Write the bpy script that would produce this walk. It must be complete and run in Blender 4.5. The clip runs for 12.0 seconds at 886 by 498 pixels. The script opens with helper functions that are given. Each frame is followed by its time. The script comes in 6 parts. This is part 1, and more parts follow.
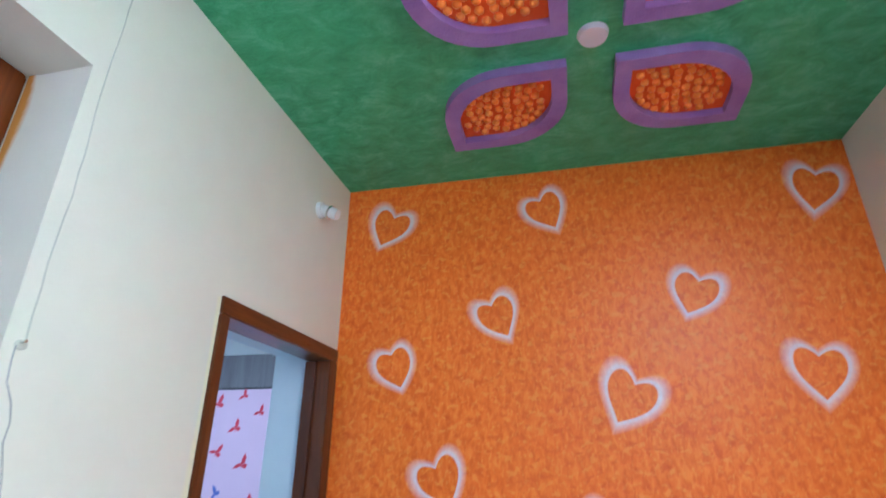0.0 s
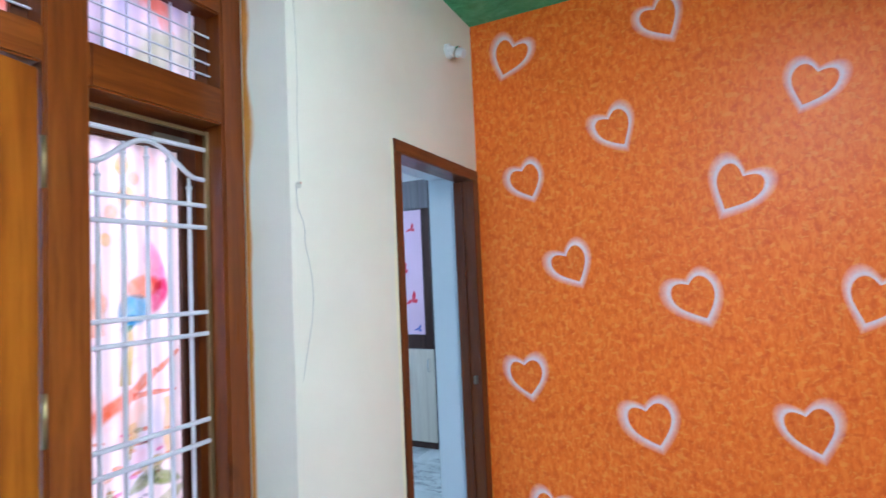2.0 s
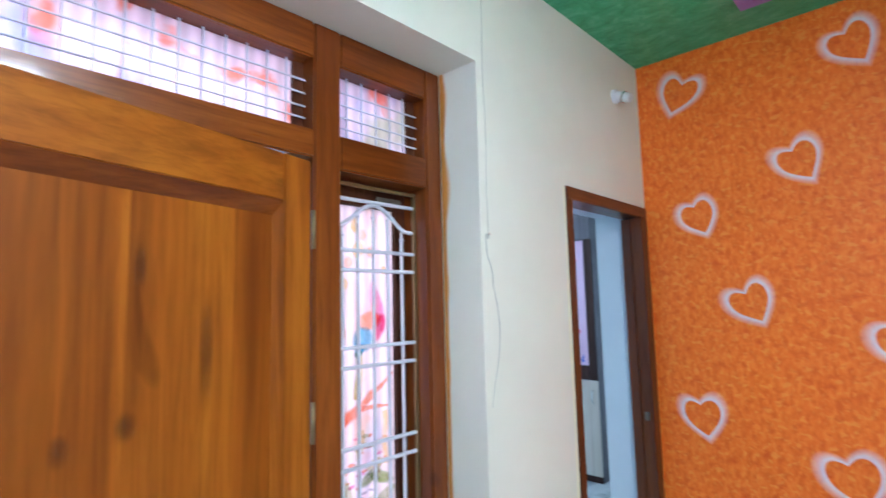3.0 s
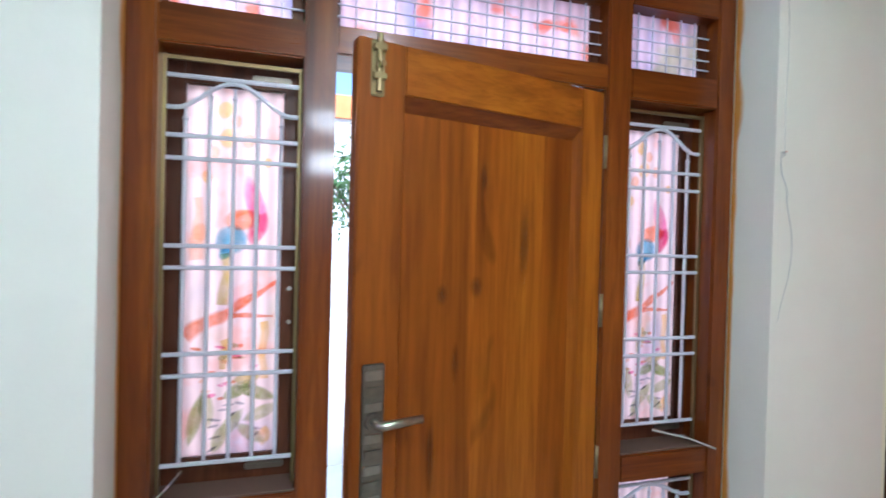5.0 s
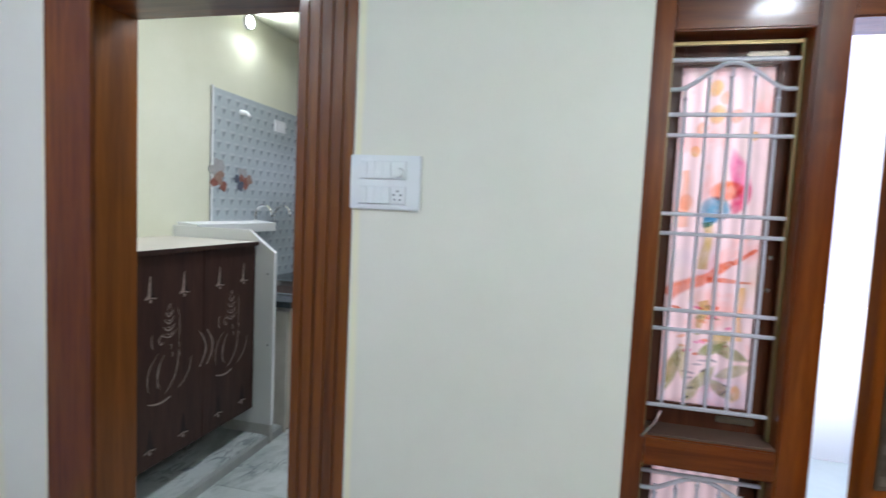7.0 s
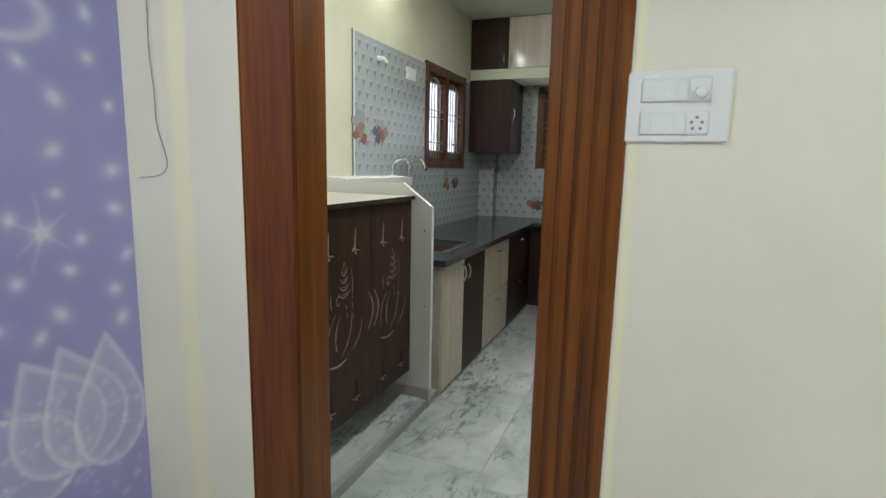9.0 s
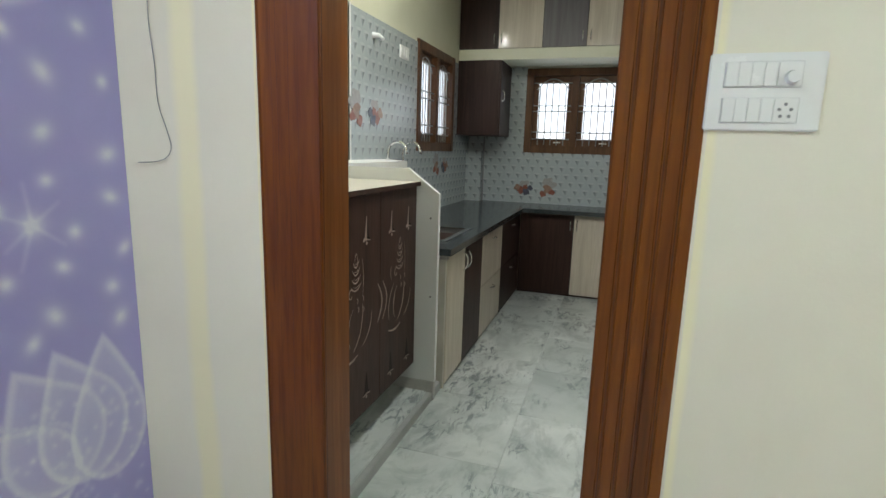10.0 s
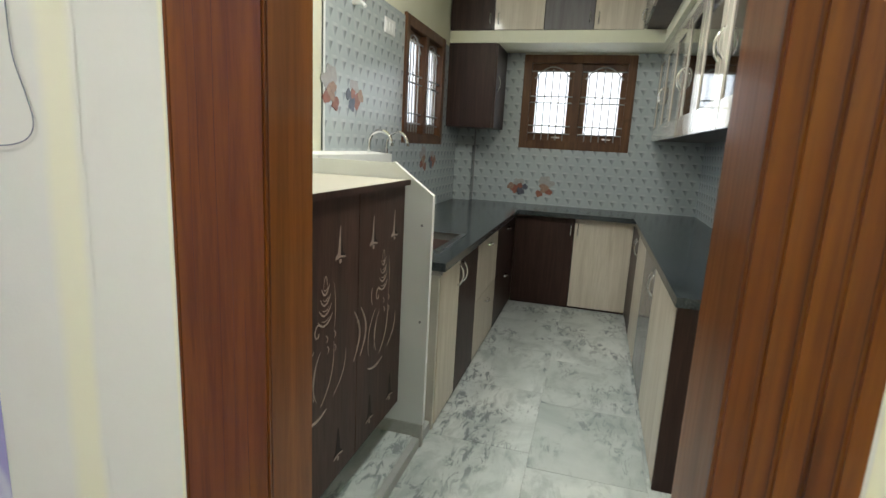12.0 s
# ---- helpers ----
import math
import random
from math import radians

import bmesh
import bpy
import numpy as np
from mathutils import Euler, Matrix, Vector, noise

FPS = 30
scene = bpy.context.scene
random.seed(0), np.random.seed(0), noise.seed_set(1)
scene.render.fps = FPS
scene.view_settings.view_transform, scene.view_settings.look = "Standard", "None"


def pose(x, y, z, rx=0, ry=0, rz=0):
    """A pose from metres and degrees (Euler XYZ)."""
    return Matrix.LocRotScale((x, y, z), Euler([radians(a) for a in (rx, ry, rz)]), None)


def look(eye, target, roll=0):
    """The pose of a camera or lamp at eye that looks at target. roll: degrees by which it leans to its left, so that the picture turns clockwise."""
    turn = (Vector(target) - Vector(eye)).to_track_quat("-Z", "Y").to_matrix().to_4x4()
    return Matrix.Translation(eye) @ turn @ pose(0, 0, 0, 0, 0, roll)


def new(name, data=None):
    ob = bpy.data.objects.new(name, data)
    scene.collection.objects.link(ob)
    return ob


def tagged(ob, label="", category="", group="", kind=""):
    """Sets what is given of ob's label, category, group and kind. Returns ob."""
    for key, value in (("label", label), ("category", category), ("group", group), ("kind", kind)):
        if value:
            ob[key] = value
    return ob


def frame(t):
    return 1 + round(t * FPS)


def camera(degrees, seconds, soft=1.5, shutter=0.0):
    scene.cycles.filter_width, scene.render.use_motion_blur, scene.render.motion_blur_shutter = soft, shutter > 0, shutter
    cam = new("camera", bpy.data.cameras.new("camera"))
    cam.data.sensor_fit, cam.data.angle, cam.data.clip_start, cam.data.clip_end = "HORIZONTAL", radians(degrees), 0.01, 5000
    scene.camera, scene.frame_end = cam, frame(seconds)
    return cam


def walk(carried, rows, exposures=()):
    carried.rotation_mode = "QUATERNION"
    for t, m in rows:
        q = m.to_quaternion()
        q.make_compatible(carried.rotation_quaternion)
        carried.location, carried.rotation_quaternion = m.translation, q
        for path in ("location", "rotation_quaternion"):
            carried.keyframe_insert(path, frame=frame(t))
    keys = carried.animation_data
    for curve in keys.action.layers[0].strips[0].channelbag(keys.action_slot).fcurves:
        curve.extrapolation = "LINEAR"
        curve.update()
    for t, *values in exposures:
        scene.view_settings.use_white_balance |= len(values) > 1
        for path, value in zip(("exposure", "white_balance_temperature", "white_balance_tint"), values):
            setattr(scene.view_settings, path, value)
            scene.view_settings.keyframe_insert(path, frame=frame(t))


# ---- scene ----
cam = camera(80.4, 12.0, shutter=0.35)
PATH = [
    (0, (-0.046, -1.0977, 1.678), (-0.4912, 0.8124, 2.4836), 0.4),
    (0.5, (-0.0153, -1.1688, 1.6441), (-0.6205, 0.7859, 2.2016), -1.7),
    (1, (0.0123, -1.262, 1.6101), (-0.7106, 0.7096, 1.8995), -1.3),
    (1.5, (0.0293, -1.3585, 1.6059), (-0.7488, 0.6046, 1.7946), -1.6),
    (2, (0.0314, -1.5122, 1.5921), (-0.9088, 0.3841, 1.7024), -2.5),
    (2.5, (0.0483, -1.6352, 1.6027), (-1.1124, 0.134, 1.7384), -2.2),
    (3, (0.0844, -1.7359, 1.6419), (-1.353, -0.1946, 1.8709), -1.4),
    (3.2, (0.1194, -1.7634, 1.6366), (-1.4314, -0.3409, 1.8963), -1.2),
    (4.8, (0.326, -1.881, 1.536), (-1.563, -1.224, 1.549), 1.1),
    (5, (0.343, -1.94, 1.547), (-1.569, -1.354, 1.524), 1.5),
    (5.5, (0.396, -2.073, 1.531), (-1.565, -1.683, 1.486), 1.2),
    (6, (0.464, -2.227, 1.516), (-1.53, -2.098, 1.439), 1.1),
    (6.5, (0.496, -2.372, 1.507), (-1.496, -2.511, 1.4), 1.7),
    (7, (0.507, -2.513, 1.5), (-1.431, -2.984, 1.351), 2.7),
    (7.5, (0.469, -2.651, 1.484), (-1.41, -3.312, 1.31), 2.3),
    (9.3, (0.3716, -3.1891, 1.4236), (-1.5766, -3.9428, 1.0632), 1.3),
    (9.5, (0.3685, -3.2453, 1.4289), (-1.5989, -3.9438, 1.06), 1.5),
    (10, (0.3398, -3.3502, 1.4352), (-1.6402, -3.9937, 1.0346), 1.7),
    (10.5, (0.2688, -3.4202, 1.4268), (-1.7176, -4.0329, 1.0102), 1.6),
    (11, (0.1162, -3.4764, 1.4215), (-1.8798, -4.0636, 1.0112), 1),
    (11.5, (-0.029, -3.5177, 1.4225), (-2.0293, -4.0859, 1.0091), 2.1),
    (12, (-0.1732, -3.5909, 1.414), (-2.1755, -4.1495, 0.9964), 3),
]
EXPOSURES = [(0.0, 1.76, 4980, 7), (2.5, 1.75, 5000, 6), (3.2, 1.7, 5000, 6), (5.0, 1.32, 5200, 9), (5.5, 1.08, 5250, 9), (6.0, 0.92, 5350, 10), (7.0, 0.95, 5500, 10), (7.7, 0.88, 5750, 8), (9.3, 0.95, 6250, 5), (10.5, 1.05, 6350, 4), (12.0, 1.25, 6500, 4)]
walk(cam, [(t, look(eye, target, roll)) for t, eye, target, roll in PATH], EXPOSURES)
SKY, SUN = 0.15, 5.0
HALL, BEDROOM_FILL, KITCHEN, KITCHEN_FILL, WIN = 12.5, 12.0, 7.2, 13.4, 2.3
PORCH = 60.0

# ---- world, sun, lamps ----
world = bpy.data.worlds.new("world")
scene.world = world
world.use_nodes = True
wn = world.node_tree
sky = wn.nodes.new("ShaderNodeTexSky")
sky.sky_type, sky.sun_disc = "NISHITA", False
sky.sun_elevation, sky.sun_rotation = radians(52), radians(90)
wn.links.new(sky.outputs[0], wn.nodes["Background"].inputs[0])
wn.nodes["Background"].inputs[1].default_value = SKY
sun = new("sun", bpy.data.lights.new("sun", "SUN"))
sun.data.energy, sun.data.angle, sun.data.color = SUN, radians(8), (1.0, 0.95, 0.88)
sun.matrix_world = pose(0, 0, 20, 0, 38, 0)


def area_lamp(name, x, y, z, rx, ry, rz, w, h, watts, color):
    ob = new(name, bpy.data.lights.new(name, "AREA"))
    ob.data.shape, ob.data.size, ob.data.size_y = "RECTANGLE", w, h
    ob.data.energy, ob.data.color = watts, color
    ob.matrix_world = pose(x, y, z, rx, ry, rz)
    return ob


# ---- mesh helpers ----
def box(bm, x0, x1, y0, y1, z0, z1):
    vs = [bm.verts.new((x, y, z)) for z in (z0, z1) for y in (y0, y1) for x in (x0, x1)]
    for f in ((0, 2, 3, 1), (4, 5, 7, 6), (0, 1, 5, 4), (2, 6, 7, 3), (0, 4, 6, 2), (1, 3, 7, 5)):
        bm.faces.new([vs[i] for i in f])
    return vs


def boxes(*rows):
    bm = bmesh.new()
    for r in rows:
        box(bm, *r)
    return bm


def bevelled(*rows, w=0.004, seg=2):
    bm = boxes(*rows)
    bmesh.ops.bevel(bm, geom=bm.edges[:], offset=w, segments=seg, affect="EDGES", clamp_overlap=True)
    return bm


def tube(bm, pts, r, n=7, caps=True):
    pts = [Vector(p) for p in pts]
    rings = []
    side = None
    for i, p in enumerate(pts):
        d = (pts[min(i + 1, len(pts) - 1)] - pts[max(i - 1, 0)]).normalized()
        if side is None:
            side = d.orthogonal().normalized()
        side = (side - d * side.dot(d)).normalized()
        up = d.cross(side)
        rad = r[i] if isinstance(r, (list, tuple)) else r
        rings.append([bm.verts.new(p + (side * math.cos(a) + up * math.sin(a)) * rad) for a in [math.tau * k / n for k in range(n)]])
    for a, b in zip(rings, rings[1:]):
        for k in range(n):
            bm.faces.new((a[k], a[(k + 1) % n], b[(k + 1) % n], b[k]))
    if caps:
        bm.faces.new(rings[0][::-1])
        bm.faces.new(rings[-1])
    return bm


def prism(bm, outline, axis, a, b):
    """A polygon, given in the two other axes in order, drawn out along axis from a to b."""
    def put(p, v):
        return {"x": (v, p[0], p[1]), "y": (p[0], v, p[1]), "z": (p[0], p[1], v)}[axis]
    lo = [bm.verts.new(put(p, a)) for p in outline]
    hi = [bm.verts.new(put(p, b)) for p in outline]
    bm.faces.new(lo), bm.faces.new(hi)
    for i in range(len(lo)):
        j = (i + 1) % len(lo)
        bm.faces.new((lo[i], lo[j], hi[j], hi[i]))
    return bm


def part(name, bm, material, parent=None, label="", smooth=False):
    bmesh.ops.recalc_face_normals(bm, faces=bm.faces[:])
    me = bpy.data.meshes.new(name)
    if smooth:
        for f in bm.faces:
            f.smooth = True
    bm.to_mesh(me)
    bm.free()
    me.materials.append(material)
    ob = new(name, me)
    if parent is not None:
        ob.parent = parent
        ob.matrix_parent_inverse = parent.matrix_basis.inverted()
    if label:
        ob["label"] = label
    return ob


def thing(name, label, category, at=(0, 0, 0), group=""):
    ob = new(name)
    ob.location = at
    ob.empty_display_size = 0.1
    return tagged(ob, label, category, group)


def setting(name, bm, material, label, category):
    return tagged(part(name, bm, material), label, category, kind="structure")


# ---- materials ----
def shader(name):
    m = bpy.data.materials.new(name)
    m.use_nodes = True
    nt = m.node_tree
    return m, nt, nt.nodes["Principled BSDF"]


def node(nt, kind, **values):
    n = nt.nodes.new(kind)
    for k, v in values.items():
        n.inputs[k].default_value = v
    return n


def coords(nt, scale=(1, 1, 1), turn=(0, 0, 0), source="Object", shuffle=0.0):
    tc = nt.nodes.new("ShaderNodeTexCoord")
    mp = nt.nodes.new("ShaderNodeMapping")
    mp.inputs["Scale"].default_value = scale
    mp.inputs["Rotation"].default_value = [radians(a) for a in turn]
    out = tc.outputs[source]
    if shuffle:
        info = nt.nodes.new("ShaderNodeObjectInfo")
        add = nt.nodes.new("ShaderNodeVectorMath")
        add.operation = "MULTIPLY_ADD"
        nt.links.new(info.outputs["Random"], add.inputs[0])
        add.inputs[1].default_value = (shuffle, shuffle * 0.7, shuffle * 1.3)
        nt.links.new(out, add.inputs[2])
        out = add.outputs[0]
    nt.links.new(out, mp.inputs[0])
    return mp.outputs[0]


def ramp(nt, fac, stops):
    r = nt.nodes.new("ShaderNodeValToRGB")
    while len(r.color_ramp.elements) < len(stops):
        r.color_ramp.elements.new(0.5)
    for e, (p, c) in zip(r.color_ramp.elements, stops):
        e.position, e.color = p, (*c, 1)
    nt.links.new(fac, r.inputs[0])
    return r.outputs[0]


def mixed(nt, fac, a, b, blend="MIX"):
    n = nt.nodes.new("ShaderNodeMix")
    n.data_type, n.blend_type = "RGBA", blend
    for value, socket in ((fac, n.inputs[0]), (a, n.inputs[6]), (b, n.inputs[7])):
        if isinstance(value, bpy.types.NodeSocket):
            nt.links.new(value, socket)
        else:
            socket.default_value = (*value, 1) if isinstance(value, tuple) else value
    return n.outputs[2]


def noise_tex(nt, vec, scale, detail=4.0, rough=0.55, distortion=0.0):
    n = node(nt, "ShaderNodeTexNoise", Scale=scale, Detail=detail, Roughness=rough, Distortion=distortion)
    nt.links.new(vec, n.inputs["Vector"])
    return n.outputs["Fac"]


def math_node(nt, op, a, b=0.0, c=0.0):
    n = nt.nodes.new("ShaderNodeMath")
    n.operation = op
    for i, v in enumerate((a, b, c)):
        if isinstance(v, bpy.types.NodeSocket):
            nt.links.new(v, n.inputs[i])
        else:
            n.inputs[i].default_value = v
    return n.outputs[0]


def bump(nt, p, height, strength, distance=0.01):
    b = node(nt, "ShaderNodeBump", Strength=strength, Distance=distance)
    nt.links.new(height, b.inputs["Height"])
    nt.links.new(b.outputs[0], p.inputs["Normal"])


def paint(name, dark, light, big=1.2, fine=90.0, rough=0.6, relief=0.12, spec=0.4, stain=None):
    """Brushed wall paint: slow tone changes, fine roller grain."""
    m, nt, p = shader(name)
    v = coords(nt)
    a = noise_tex(nt, v, big, 5, 0.6)
    f = noise_tex(nt, v, fine, 3, 0.6)
    col = ramp(nt, a, [(0.3, dark), (0.7, light)])
    col = mixed(nt, math_node(nt, "MULTIPLY", f, 0.12), col, tuple(x * 0.8 for x in dark))
    if stain:
        s = noise_tex(nt, coords(nt, (1, 1, 0.25)), 3.1, 6, 0.7)
        col = mixed(nt, ramp(nt, s, [(0.62, (0, 0, 0)), (0.8, (0.5, 0.5, 0.5))]), col, stain)
    nt.links.new(col, p.inputs["Base Color"])
    p.inputs["Roughness"].default_value = rough
    p.inputs["Specular IOR Level"].default_value = spec
    bump(nt, p, f, relief, 0.004)
    return m


def timber(name, dark, mid, light, axis="z", rough=0.28, coat=0.6, grain=26.0, shuffle=3.0, knots=True, board=0.0):
    """Stained, varnished wood with grain along one axis."""
    m, nt, p = shader(name)
    s = {"x": (0.06, 1, 1), "y": (1, 0.06, 1), "z": (1, 1, 0.06)}[axis]
    v = coords(nt, s, shuffle=shuffle)
    fine = noise_tex(nt, v, grain * 3, 5, 0.65, 0.3)
    wide = noise_tex(nt, v, grain * 0.32, 4, 0.6, 1.2)
    col = ramp(nt, wide, [(0.28, dark), (0.5, mid), (0.72, light)])
    col = mixed(nt, ramp(nt, fine, [(0.42, (0, 0, 0)), (0.68, (0.55, 0.55, 0.55))]), col, dark)
    if knots:
        k = noise_tex(nt, coords(nt, {"x": (0.5, 1, 1), "y": (1, 0.5, 1), "z": (1, 1, 0.5)}[axis], shuffle=shuffle), 5.5, 3, 0.5, 0.8)
        col = mixed(nt, ramp(nt, k, [(0.66, (0, 0, 0)), (0.78, (0.7, 0.7, 0.7))]), col, tuple(c * 0.45 for c in dark))
    nt.links.new(col, p.inputs["Base Color"])
    rr = nt.nodes.new("ShaderNodeMapRange")
    nt.links.new(fine, rr.inputs[0])
    rr.inputs[3].default_value, rr.inputs[4].default_value = rough * 0.8, rough * 1.35
    nt.links.new(rr.outputs[0], p.inputs["Roughness"])
    p.inputs["Specular IOR Level"].default_value = 0.22
    p.inputs["Coat Weight"].default_value = coat
    p.inputs["Coat Roughness"].default_value = 0.10
    bump(nt, p, fine, 0.08, 0.003)
    return m


def plain(name, color, rough=0.5, metal=0.0, vary=0.12, scale=8.0, relief=0.03, coat=0.0):
    m, nt, p = shader(name)
    v = coords(nt, shuffle=1.0)
    a = noise_tex(nt, v, scale, 5, 0.6)
    f = noise_tex(nt, v, scale * 14, 3, 0.6)
    col = mixed(nt, a, tuple(max(c * (1 - vary), 0) for c in color), tuple(min(c * (1 + vary), 1) for c in color))
    nt.links.new(col, p.inputs["Base Color"])
    p.inputs["Metallic"].default_value = metal
    rr = nt.nodes.new("ShaderNodeMapRange")
    nt.links.new(a, rr.inputs[0])
    rr.inputs[3].default_value, rr.inputs[4].default_value = rough * 0.8, min(rough * 1.25, 1)
    nt.links.new(rr.outputs[0], p.inputs["Roughness"])
    p.inputs["Coat Weight"].default_value = coat
    bump(nt, p, f, relief, 0.003)
    return m


def sprayed(name, color, strength=0.9, grain=0.75):
    """Stencilled paint whose cover fades at its edges (attribute 'cover' on the mesh)."""
    m, nt, p = shader(name)
    at = nt.nodes.new("ShaderNodeAttribute")
    at.attribute_name = "cover"
    v = coords(nt)
    n = noise_tex(nt, v, 70, 4, 0.7)
    n2 = noise_tex(nt, v, 9, 3, 0.6)
    k = math_node(nt, "MULTIPLY", at.outputs["Fac"], math_node(nt, "ADD", math_node(nt, "MULTIPLY", n, grain), math_node(nt, "ADD", math_node(nt, "MULTIPLY", n2, 0.9 * grain + 0.15), 0.75 - grain)))
    k = math_node(nt, "MULTIPLY", k, strength)
    cl = nt.nodes.new("ShaderNodeClamp")
    nt.links.new(k, cl.inputs[0])
    tr = nt.nodes.new("ShaderNodeBsdfTransparent")
    mx = nt.nodes.new("ShaderNodeMixShader")
    p.inputs["Base Color"].default_value = (*color, 1)
    p.inputs["Roughness"].default_value = 0.6
    nt.links.new(cl.outputs[0], mx.inputs[0])
    nt.links.new(tr.outputs[0], mx.inputs[1])
    nt.links.new(p.outputs[0], mx.inputs[2])
    nt.links.new(mx.outputs[0], nt.nodes["Material Output"].inputs[0])
    return m


def orange_texture():
    m, nt, p = shader("orange_texture_paint")
    v = coords(nt, (1, 1, 0.5), (0, 16, 0))
    a = noise_tex(nt, v, 46, 2, 0.5, 0.5)
    b = noise_tex(nt, v, 90, 2, 0.5)
    big = noise_tex(nt, v, 2.2, 3, 0.5)
    col = ramp(nt, a, [(0.32, (0.80, 0.125, 0.004)), (0.5, (0.90, 0.178, 0.010)), (0.68, (0.96, 0.255, 0.026))])
    col = mixed(nt, ramp(nt, b, [(0.56, (0, 0, 0)), (0.70, (0.5, 0.5, 0.5))]), col, (0.96, 0.36, 0.06))
    dab = noise_tex(nt, coords(nt, (0.8, 1, 1.1), (0, -20, 0)), 36, 2, 0.45, 0.3)
    col = mixed(nt, ramp(nt, dab, [(0.56, (0, 0, 0)), (0.66, (0.55, 0.55, 0.55))]), col, (0.96, 0.37, 0.06))
    deep = noise_tex(nt, coords(nt, (0.9, 1, 1.2), (0, 25, 0)), 28, 2, 0.5, 0.4)
    col = mixed(nt, ramp(nt, deep, [(0.58, (0, 0, 0)), (0.68, (0.6, 0.6, 0.6))]), col, (0.74, 0.085, 0.003))
    col = mixed(nt, math_node(nt, "MULTIPLY", big, 0.25), col, (0.82, 0.16, 0.01))
    nt.links.new(col, p.inputs["Base Color"])
    p.inputs["Roughness"].default_value = 0.42
    p.inputs["Specular IOR Level"].default_value = 0.3
    bump(nt, p, math_node(nt, "ADD", a, math_node(nt, "MULTIPLY", b, 0.2)), 0.34, 0.006)
    return m


def green_ceiling():
    m, nt, p = shader("green_texture_paint")
    v = coords(nt, (1, 1.5, 1), (0, 0, 20))
    a = noise_tex(nt, v, 9, 7, 0.72, 0.5)
    b = noise_tex(nt, v, 60, 3, 0.6)
    big = noise_tex(nt, coords(nt), 1.6, 3, 0.5)
    col = ramp(nt, a, [(0.3, (0.030, 0.235, 0.095)), (0.52, (0.085, 0.42, 0.19)), (0.72, (0.20, 0.58, 0.32))])
    col = mixed(nt, ramp(nt, big, [(0.4, (0, 0, 0)), (0.7, (0.4, 0.4, 0.4))]), col, (0.09, 0.40, 0.18))
    nt.links.new(col, p.inputs["Base Color"])
    p.inputs["Roughness"].default_value = 0.5
    bump(nt, p, math_node(nt, "ADD", a, b), 0.3, 0.005)
    return m


def wall_tile():
    """Glazed grey wall tile printed with rows of small shaded triangles."""
    m, nt, p = shader("printed_wall_tile")
    g = nt.nodes.new("ShaderNodeNewGeometry")
    sep = nt.nodes.new("ShaderNodeSeparateXYZ")
    nt.links.new(g.outputs["Position"], sep.inputs[0])
    along = math_node(nt, "ADD", sep.outputs[0], sep.outputs[1])
    row = math_node(nt, "MULTIPLY", sep.outputs[2], 1 / 0.080)
    rowf = math_node(nt, "FLOOR", row)
    v = math_node(nt, "FRACT", row)
    shift = math_node(nt, "MULTIPLY", math_node(nt, "MODULO", math_node(nt, "ADD", rowf, 100), 2.0), 0.5)
    u = math_node(nt, "FRACT", math_node(nt, "ADD", math_node(nt, "MULTIPLY", along, 1 / 0.104), math_node(nt, "ADD", shift, 200)))
    du = math_node(nt, "SUBTRACT", u, 0.5)
    dist = math_node(nt, "ABSOLUTE", du)
    tri = math_node(nt, "SUBTRACT", math_node(nt, "MULTIPLY", math_node(nt, "SUBTRACT", v, 0.1), 0.46), dist)
    inside = nt.nodes.new("ShaderNodeMapRange")
    nt.links.new(tri, inside.inputs[0])
    inside.inputs[1].default_value, inside.inputs[2].default_value = -0.02, 0.10
    below = math_node(nt, "LESS_THAN", v, 0.78)
    left = nt.nodes.new("ShaderNodeMapRange")
    nt.links.new(du, left.inputs[0])
    left.inputs[1].default_value, left.inputs[2].default_value = -0.12, 0.16
    left.inputs[3].default_value, left.inputs[4].default_value = 1.0, 0.25
    k = math_node(nt, "MULTIPLY", math_node(nt, "MULTIPLY", inside.outputs[0], below), left.outputs[0])
    hal = math_node(nt, "MULTIPLY", math_node(nt, "SUBTRACT", 1.0, math_node(nt, "MULTIPLY", dist, 2.0)), v)
    n = noise_tex(nt, coords(nt), 6, 3, 0.5)
    base = mixed(nt, n, (0.38, 0.43, 0.46), (0.48, 0.53, 0.55))
    base = mixed(nt, math_node(nt, "MULTIPLY", hal, 0.35), base, (0.70, 0.72, 0.72))
    col = mixed(nt, math_node(nt, "MULTIPLY", k, 0.8), base, (0.16, 0.18, 0.20))
    nt.links.new(col, p.inputs["Base Color"])
    p.inputs["Roughness"].default_value = 0.22
    bump(nt, p, hal, 0.15, 0.004)
    return m


